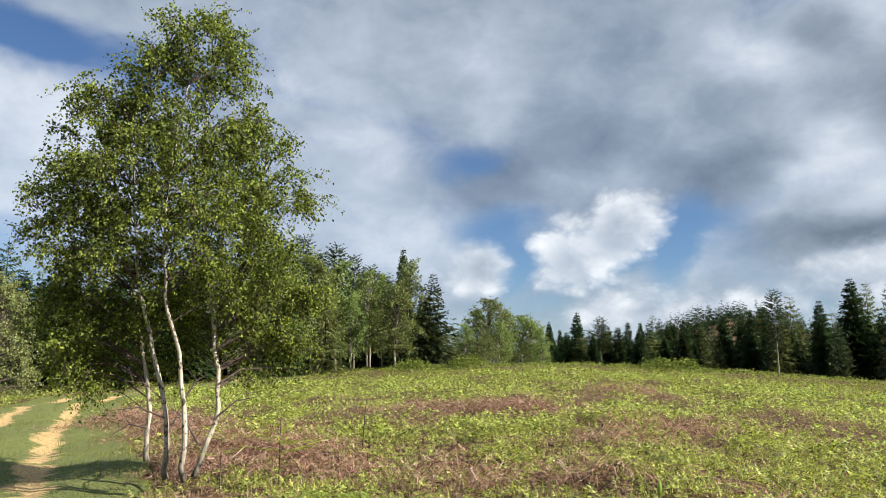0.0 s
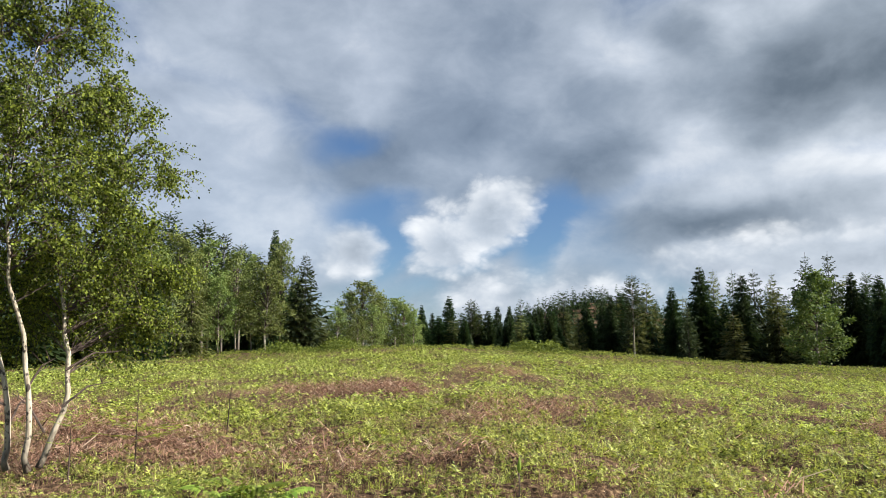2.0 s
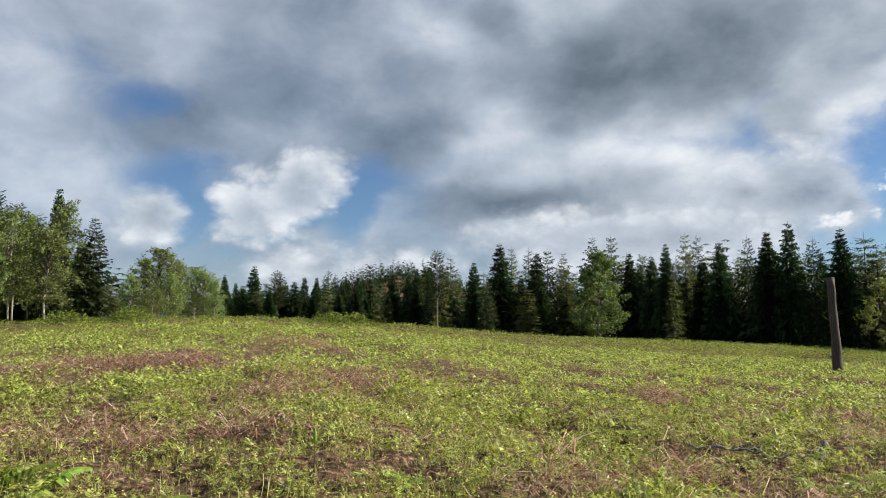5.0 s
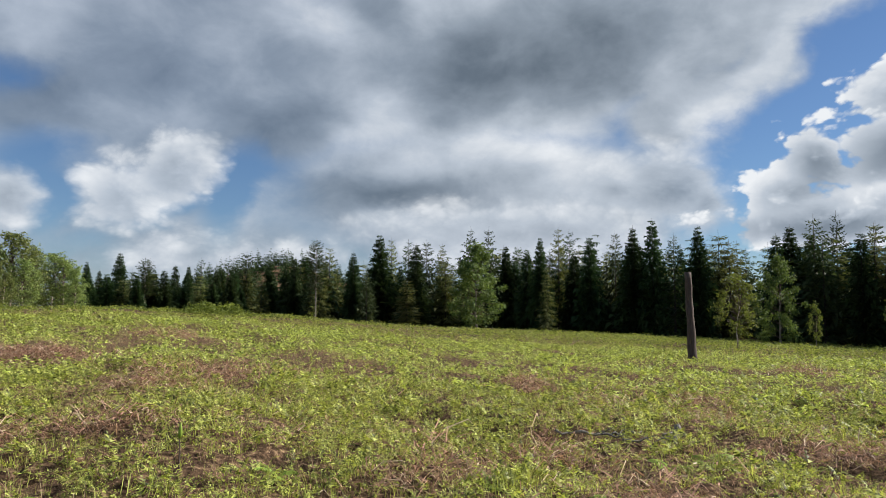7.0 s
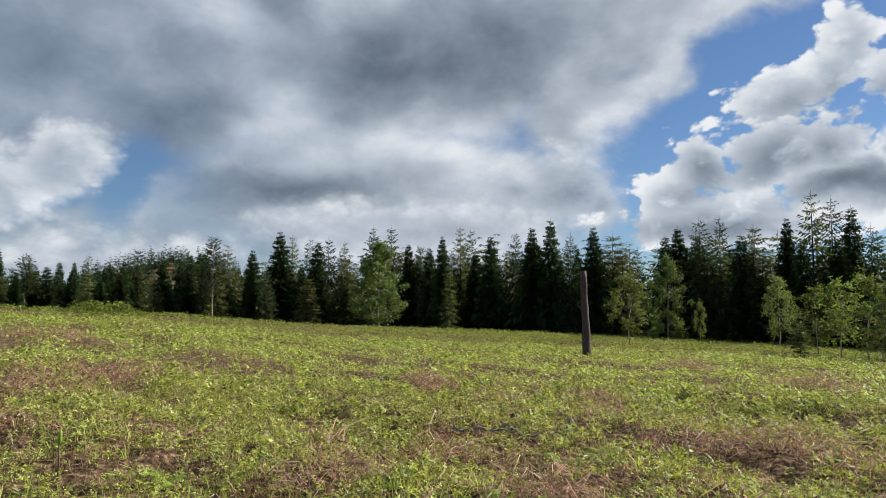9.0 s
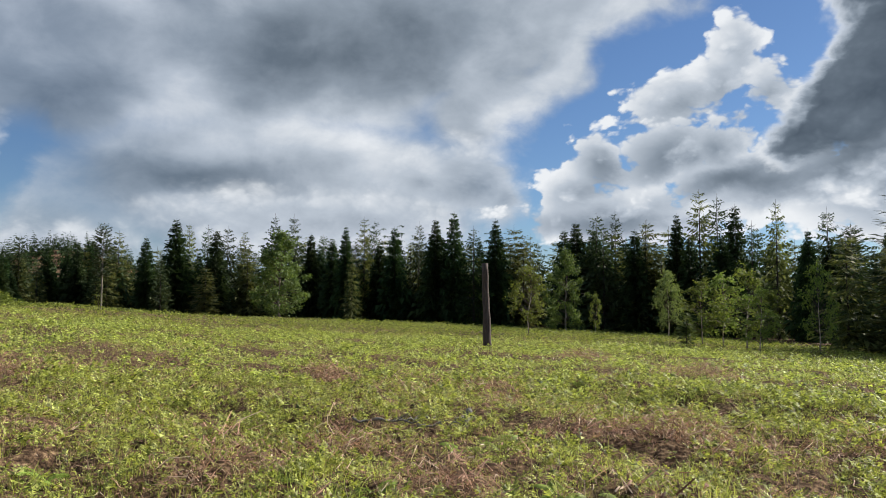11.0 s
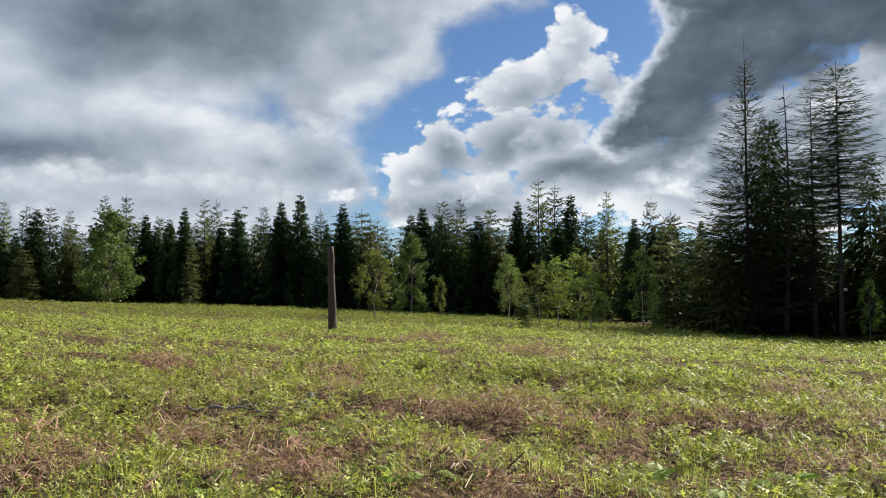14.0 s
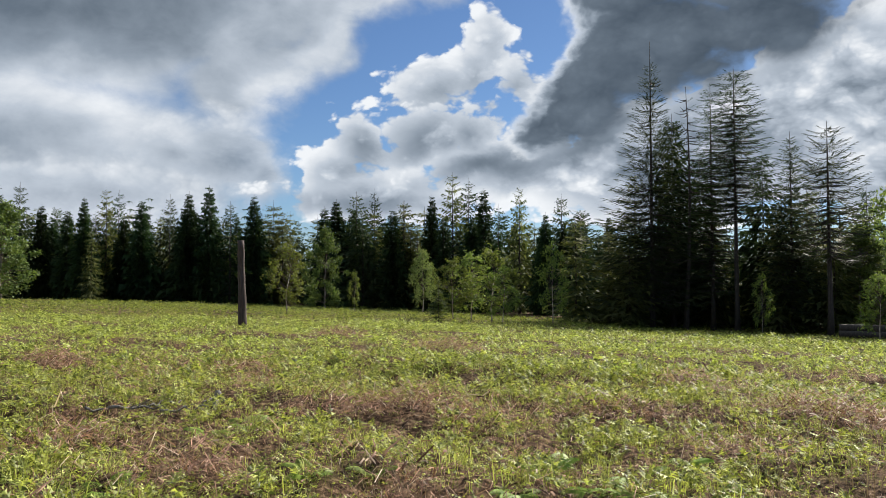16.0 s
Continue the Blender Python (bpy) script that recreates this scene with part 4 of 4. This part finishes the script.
def fallen_branch(seed, az, el, length, radius, turn):
    """A bleached branch that lies in the litter, with a few snapped side shoots."""
    rng = random.Random(seed)
    root = tagged(new("fallen_branch"), "bleached grey dead branch lying in the bracken litter", "branch", group="fallen branches")
    s = Soup()
    pts = [Vector((length * (k / 6 - 0.5), rng.uniform(-0.06, 0.06), radius + rng.uniform(0.0, 0.08))) for k in range(7)]
    s.tube(pts, [radius * (1.1 - 0.12 * k) for k in range(7)], 7)
    part("stem", s, GREY_WOOD, root, smooth=True)
    for k in (2, 3, 5):
        s = Soup()
        a = rng.uniform(-1.2, 1.2)
        d = Vector((math.cos(a), math.sin(a) * rng.choice((-1, 1)), rng.uniform(0.1, 0.6)))
        s.tube([pts[k], pts[k] + d * length * 0.12, pts[k] + d * length * rng.uniform(0.2, 0.34)], [radius * 0.5, radius * 0.35, radius * 0.12], 5)
        part("side_shoot", s, GREY_WOOD, root)
    root.matrix_basis = Matrix.Translation(spot(az, reach(az, el)) + Vector((0, 0, 0.02))) @ Matrix.Rotation(turn, 4, "Z")


for k, row in enumerate(((7.6, -9.3, 0.5, 0.016, 0.2), (9.4, -9.5, 0.6, 0.02, -0.1), (11.2, -9.2, 0.5, 0.014, 0.45), (12.6, -9.4, 0.55, 0.018, -0.35), (10.2, -9.0, 0.4, 0.012, 0.8))):
    fallen_branch(500 + k, *row)

stump = tagged(new("stump"), "small pale weathered stump among the bracken", "stump")
s = Soup()
s.tube([Vector((0, 0, -0.1)), Vector((0.01, 0, 0.05)), Vector((0.03, 0.01, 0.14)), Vector((0.02, 0.02, 0.19))], [0.07, 0.06, 0.05, 0.03], 9)
part("stem", s, GREY_WOOD, stump, smooth=True)
for a in (0.4, 2.3, 4.4):
    s = Soup()
    d = Vector((math.cos(a), math.sin(a), 0))
    s.tube([d * 0.06 + Vector((0, 0, 0.05)), d * 0.18 + Vector((0, 0, 0.02)), d * 0.26 + Vector((0, 0, -0.05))], [0.04, 0.03, 0.015], 6)
    part("root", s, GREY_WOOD, stump, smooth=True)
stump.matrix_basis = Matrix.Translation(spot(14.7, reach(14.7, -9.05)))

shoot = tagged(new("shoot"), "thin upright young shoot with a closed green bud", "shoot")
s = Soup()
s.tube([Vector((0, 0, -0.05)), Vector((0.01, 0, 0.15)), Vector((0.0, 0.01, 0.3))], [0.009, 0.007, 0.006], 6)
part("stem", s, TWIG, shoot, smooth=True)
s = Soup()
s.tube([Vector((0, 0.01, 0.28)), Vector((0.005, 0.01, 0.32)), Vector((0.008, 0.01, 0.37)), Vector((0.01, 0.01, 0.43))], [0.008, 0.02, 0.017, 0.003], 7)
part("bud", s, FERN_NEAR, shoot, "closed yellow-green bud", smooth=True)
shoot.matrix_basis = Matrix.Translation(spot(-20.6, reach(-20.6, -11.6)))


# ---------------------------------------------------------------- bracken, grass and litter
PATCHES = [  # dead bracken: azimuth, degrees below the eye, half width and half depth in metres
    (-33.5, -3.5, 2.6, 0.9), (-29.9, -3.5, 1.2, 0.8), (-19.5, -5.0, 1.3, 0.5), (-22.0, -5.6, 0.8, 0.5), (-43.4, -7.7, 1.0, 0.6), (-35, -8.6, 1.0, 0.5), (-21.8, -2.0, 1.2, 0.7), (-6.6, -1.9, 1.6, 0.9),
    (-57.6, -3.8, 1.5, 1.4), (-50, -5.6, 1.2, 0.8), (-52, -7.2, 0.9, 0.6), (-46.5, -6.2, 1.0, 0.7), (-54, -4.8, 1.5, 1.0), (-25.6, -8.5, 0.6, 0.35), (-3, -11.6, 0.45, 0.3), (5.0, -11.4, 0.55, 0.35), (-0.5, -2.2, 1.2, 0.7), (-4.3, -12.2, 0.4, 0.25),
    (3.9, -6.1, 0.8, 0.45), (9.8, -6.8, 0.8, 0.4), (15.8, -7.1, 0.8, 0.4), (30.3, -9.8, 1.1, 0.45), (23.3, -10.2, 0.6, 0.3), (23.3, -4.3, 1.0, 0.6), (31.6, -5.4, 1.1, 0.6), (43.4, -10.2, 0.8, 0.35),
    (47.6, -4.6, 1.4, 0.7), (49.4, -7.9, 0.8, 0.4), (58.3, -9.4, 1.0, 0.5), (26.8, -15.5, 0.5, 0.25), (13.1, -13.8, 0.45, 0.25), (52.3, -12.0, 0.5, 0.25), (18.0, -7.5, 0.6, 0.35)]
spots_of_dead = [(spot(a, reach(a, e)), heading(a), w, d) for a, e, w, d in PATCHES]


def deadness(x, y):
    """How much dead bracken lies at a place, 0 to 1."""
    out = np.zeros_like(x)
    for c, way, w, d in spots_of_dead:
        u = (x - c.x) * way.y - (y - c.y) * way.x
        v = (x - c.x) * way.x + (y - c.y) * way.y
        out = np.maximum(out, np.exp(-((u / w) ** 2 + (v / d) ** 2)))
    a, r = np.degrees(np.arctan2(x, y)), np.hypot(x, y)
    zone = 0.24 * np.exp(-((a + 30) / 16) ** 2 - ((r - 19) / 7) ** 2) + 1.0 * np.exp(-((a + 54) / 7) ** 2 - ((r - 14) / 6) ** 2)
    wob = np.sin(x * 0.7 + 2 * np.sin(y * 0.33)) * np.sin(y * 0.6 + 1.7 * np.sin(x * 0.41)) * 0.5 + np.sin(x * 2.1 - y * 1.3) * 0.25
    return np.clip(out + zone * (0.6 + wob) + 0.05 + 0.6 * np.clip(wob - 0.15, 0, 1), 0, 1)


def on_track(x, y):
    d = np.full(x.shape, 99.0)
    for px, py in track_xy[::3]:
        d = np.minimum(d, np.hypot(x - px, y - py))
    return d


def throw(rng, count, r0, r1, a0=-72, a1=72):
    """Places spread evenly over a stretch of the heath."""
    a = np.radians(rng.uniform(a0, a1, count))
    r = np.sqrt(rng.uniform(r0 * r0, r1 * r1, count))
    x, y = r * np.sin(a), r * np.cos(a)
    edge = np.interp(np.degrees(a), LAND_AZ, LAND_R) + 6
    keep = (r < edge)
    return x[keep], y[keep], r[keep]


def tri(v, f):
    return np.array(v, float), np.array(f, int)


def frond(seed, blades, pinnae, up=0.6):
    """A young bracken plant: a stalk and feathered blades."""
    rng = random.Random(seed)
    v, f = [], []

    def t(a, b, c):
        j = len(v)
        v.extend((tuple(a), tuple(b), tuple(c)))
        f.append((j, j + 1, j + 2))

    top = Vector((rng.uniform(-0.1, 0.1), rng.uniform(-0.1, 0.1), up))
    t(Vector((0.012, 0, 0)), Vector((-0.012, 0, 0)), top)
    for b in range(blades):
        a = 6.283 * b / blades + rng.uniform(-0.5, 0.5)
        way = Vector((math.cos(a), math.sin(a), rng.uniform(0.0, 1.3))).normalized()
        side = Vector((-math.sin(a), math.cos(a), rng.uniform(-0.9, 0.9))).normalized()
        l = rng.uniform(0.4, 0.65)
        if pinnae < 2:
            e = top + way * l * 0.45
            t(top, e + side * l * 0.42, top + way * l)
            t(top, top + way * l, e - side * l * 0.42)
            continue
        for i in range(pinnae):
            s = (i + 0.3) / pinnae
            w = l * 0.5 * (1.05 - s)
            p, q = top + way * l * (s - 0.05), top + way * l * (s + 0.75 / pinnae)
            for k in (-1, 1):
                t(p, q, q + side * (k * w) + way * w * 0.35 - Vector((0, 0, w * 0.3)))
        t(top + way * l * 0.85 + side * 0.02, top + way * l * 0.85 - side * 0.02, top + way * l * 1.08)
    return tri(v, f)


def blade(seed, n_blades, spread=0.15, lean=0.35, width=0.012):
    rng = random.Random(seed)
    v, f = [], []
    for _ in range(n_blades):
        a = rng.uniform(0, 6.28)
        x, y = rng.gauss(0, spread), rng.gauss(0, spread)
        d = Vector((math.cos(a), math.sin(a), 0))
        e = Vector((-d.y, d.x, 0))
        h = rng.uniform(0.4, 1.0)
        b = Vector((x, y, 0))
        m = b + d * lean * h * 0.3 + Vector((0, 0, h * 0.6))
        tip = b + d * lean * h + Vector((0, 0, h))
        j = len(v)
        v += [tuple(b + e * width), tuple(b - e * width), tuple(m + e * width * 0.7), tuple(m - e * width * 0.7), tuple(tip)]
        f += [(j, j + 1, j + 3), (j, j + 3, j + 2), (j + 2, j + 3, j + 4)]
    return tri(v, f)


def straw(seed, sticks):
    """A tuft of collapsed dead fronds: thin curled stalks with shrivelled side leaves."""
    rng = random.Random(seed)
    v, f = [], []
    for i in range(sticks):
        a, rise = rng.uniform(0, 6.28), rng.uniform(-0.1, 1.1)
        d = Vector((math.cos(a), math.sin(a), rise)).normalized()
        wide = rng.uniform(0.005, 0.013) if i % 3 else rng.uniform(0.012, 0.026)
        e = d.cross(Vector((rng.uniform(-1, 1), rng.uniform(-1, 1), 1))).normalized() * wide
        b = Vector((rng.gauss(0, 0.3), rng.gauss(0, 0.3), rng.uniform(0.0, 0.3)))
        l = rng.uniform(0.25, 0.7) if i % 3 else rng.uniform(0.1, 0.25)
        bow = Vector((0, 0, -0.45 * l)) + Vector((-d.y, d.x, 0)) * rng.uniform(-0.3, 0.3) * l
        j = len(v)
        m = b + d * l * 0.6
        v += [tuple(b + e), tuple(b - e), tuple(m + e * 0.7), tuple(m - e * 0.7), tuple(b + d * l + bow)]
        f += [(j, j + 1, j + 3), (j, j + 3, j + 2), (j + 2, j + 3, j + 4)]
    return tri(v, f)


def sow(name, label, category, protos, xyr, size, mat, seed, lean=0.15, sink=0.0, grow=0.0):
    x, y, r = xyr[:3]
    rng = np.random.RandomState(seed)
    m = len(x)
    at = np.stack([x, y, ground_np(x, y) - sink], -1)
    s = size[0] + (size[1] - size[0]) * rng.uniform(0, 1, m) ** 1.3
    s = s * (1 + grow * r)
    if len(xyr) > 3:
        s = s * xyr[3]
    if len(xyr) > 4:
        at[:, 2] += xyr[4] * rng.uniform(0, 1, m)
    ob = scatter(name, protos, at, rng.uniform(0, 6.28, m), s, rng.normal(0, lean, (m, 2)), rng.randint(0, len(protos), m), mat)
    return tagged(ob, label, category, kind="stuff")


rng = np.random.RandomState(9)


def tussock(x, y):
    """Clumps about a metre across, 0 in the gaps, 1 where growth is thick."""
    u = np.sin(3.1 * x + 1.9 * np.sin(1.3 * y + 0.4)) + np.sin(3.7 * y - 1.2 * x + 1.7 * np.sin(0.9 * x)) + np.sin(1.7 * x + 2.2 * y + 2.0 * np.sin(0.6 * y - 0.3 * x))
    w = np.sin(0.55 * x + 1.2 * np.sin(0.37 * y)) * np.sin(0.48 * y + 1.1 * np.sin(0.43 * x))
    k = np.sin(11.3 * x + 2.1 * np.sin(5.1 * y)) * np.sin(9.7 * y + 1.9 * np.sin(6.3 * x + 0.8)) + 0.7 * np.sin(7.7 * x - 8.9 * y + 2.0 * np.sin(4.3 * y))
    return np.clip(0.52 + 0.2 * u + 0.22 * w + 0.3 * k, 0, 1)


def field(count, r0, r1, alive=True, sharp=1.0, verge=2.3, fall=0.0, clump=0.0):
    """Places for plants; fall: how fast they thin out with distance; clump: how much they gather in tussocks."""
    x, y, r = throw(rng, count, r0, r1)
    d = deadness(x, y)
    c = tussock(x, y)
    odds = ((1 - d) ** sharp if alive else d ** sharp) * (r0 / r) ** fall * (1 - clump + clump * c)
    keep = (rng.uniform(0, 1, len(x)) < odds) & (on_track(x, y) > verge)
    return x[keep], y[keep], r[keep], (1 - 0.5 * clump + clump * c)[keep]


def sprig(seed, leaves):
    """A small clump of separate leaflets at different heights."""
    rng = random.Random(seed)
    v, f = [], []
    for _ in range(leaves):
        c = Vector((rng.gauss(0, 0.22), rng.gauss(0, 0.22), rng.uniform(0.15, 0.75)))
        d = Vector((rng.gauss(0, 1), rng.gauss(0, 1), rng.gauss(0.2, 0.6))).normalized()
        e = d.cross(Vector((rng.gauss(0, 1), rng.gauss(0, 1), rng.gauss(0, 1)))).normalized()
        l = rng.uniform(0.2, 0.42)
        j = len(v)
        v += [tuple(c + e * l * 0.24), tuple(c - e * l * 0.24), tuple(c + d * l)]
        f.append((j, j + 1, j + 2))
    return tri(v, f)


def spikes(seed, count, width=0.012):
    """Thin upright stalks and blades."""
    rng = random.Random(seed)
    v, f = [], []
    for _ in range(count):
        a = rng.uniform(0, 6.28)
        b = Vector((rng.gauss(0, 0.3), rng.gauss(0, 0.3), 0))
        e = Vector((math.cos(a), math.sin(a), 0)) * width
        j = len(v)
        v += [tuple(b + e), tuple(b - e), tuple(b + Vector((rng.gauss(0, 0.25), rng.gauss(0, 0.25), rng.uniform(0.5, 1.1))))]
        f.append((j, j + 1, j + 2))
    return tri(v, f)


near_ferns = [frond(k, (3, 2, 3, 2, 3, 3)[k], (4, 4, 3, 3, 4, 3)[k], (0.75, 0.95, 0.5, 0.7, 0.4, 0.6)[k]) for k in range(6)]
mid_ferns = [frond(10 + k, (3, 2, 3, 2)[k], 2, (0.6, 0.75, 0.4, 0.5)[k]) for k in range(4)]
sprigs = [sprig(20 + k, 6) for k in range(6)]
YOUNG = "young light green bracken fronds over the clearing"
sow("bracken", YOUNG, "bracken", near_ferns, field(84000, 3.4, 17, sharp=1.5, fall=0.35, clump=0.9), (0.05, 0.125), FERN, 1, grow=0.045)
sow("bracken", YOUNG, "bracken", mid_ferns, field(115000, 14, 40, sharp=1.5, fall=0.5, clump=0.9), (0.075, 0.19), FERN, 2, grow=0.012)
sow("bracken", "taller deep green bracken towards the crest", "bracken", sprigs, field(180000, 30, 92, sharp=1.2, fall=0.2, clump=0.7), (0.075, 0.18), LUSH, 3, grow=0.018)
tufts = [blade(k, 6, 0.2, 0.45, 0.018) for k in range(4)]
sow("grass", "yellow-green grass tufts between the bracken", "grass", tufts, field(12000, 3.2, 16, sharp=0.8, fall=0.3, clump=0.9), (0.08, 0.22), GRASS, 4)
sow("grass", "yellow-green grass tufts between the bracken", "grass", [spikes(70 + k, 6) for k in range(4)], field(60000, 3.6, 45, sharp=1.2, fall=0.25, clump=0.75), (0.1, 0.22), GRASS, 14, grow=0.012)
sow("dry_stalks", "pale dry stalks standing in the bracken", "stalks", [blade(30 + k, 5, 0.3, (0.15, 0.3, 0.8)[k], 0.009) for k in range(3)], field(18000, 3.2, 30, sharp=0.1, fall=0.4), (0.1, 0.28), DRY, 5)
sow("herbs", "low fine green herbs and moss between the fronds", "herbs", sprigs, field(44000, 3.2, 15, sharp=0.6, fall=0.3, clump=0.6), (0.05, 0.12), GRASS, 17)
heaps = [straw(k, 12) for k in range(5)]
x, y, r = throw(rng, 90000, 3.6, 30)
thick = np.zeros_like(x)
for c, way, w, d in spots_of_dead:
    u, v = (x - c.x) * way.y - (y - c.y) * way.x, (x - c.x) * way.x + (y - c.y) * way.y
    thick = np.maximum(thick, np.exp(-((u / w) ** 2 + (v / d) ** 2) * 1.4))
keep = rng.uniform(0, 1, len(x)) < thick * 1.1
sow("dead_bracken", "thick red-brown tangle of fallen bracken", "dead bracken", heaps, (x[keep], y[keep], r[keep], 0.6 + 0.5 * thick[keep], 0.3 * thick[keep]), (0.32, 0.62), STRAW, 16)
DEAD = "collapsed red-brown dead bracken in patches"
sow("dead_bracken", DEAD, "dead bracken", heaps, field(15000, 3.4, 18, False, 0.8, clump=0.3), (0.2, 0.44), STRAW, 6)
sow("dead_bracken", DEAD, "dead bracken", heaps, field(18000, 18, 62, False, 1.1), (0.26, 0.5), STRAW, 7)

# short turf on the track and its verges
x, y, r = throw(rng, 18000, 6, 50, -80, -44)
d = on_track(x, y)
keep = (d < 2.6) & ((np.abs(d - 0.78) > 0.3) | (rng.uniform(0, 1, len(x)) < 0.12))
sow("turf", "short green turf on the track and its verges", "grass", [blade(60 + k, 6, 0.3, 0.5, 0.02) for k in range(3)], (x[keep], y[keep], r[keep]), (0.07, 0.16), TURF, 8, sink=-0.05)

x, y, r = throw(rng, 60000, 36, 54, -40, 2)
hump = np.zeros_like(x)
for a, d, w in ((-19.6, 46, 1.3), (-18.0, 46.5, 1.2), (-34, 48, 1.4), (-38, 54, 1.6), (-43, 50, 1.2)):
    c = spot(a, d)
    hump = np.maximum(hump, np.exp(-((x - c.x) ** 2 + (y - c.y) ** 2) / w ** 2))
keep = rng.uniform(0, 1, len(x)) < hump
sow("bracken", "lush mounds of tall bracken along the crest", "bracken", sprigs, (x[keep], y[keep], r[keep], 0.5 + hump[keep] * 0.6, 0.55 * hump[keep]), (0.35, 0.6), DEEP, 15)
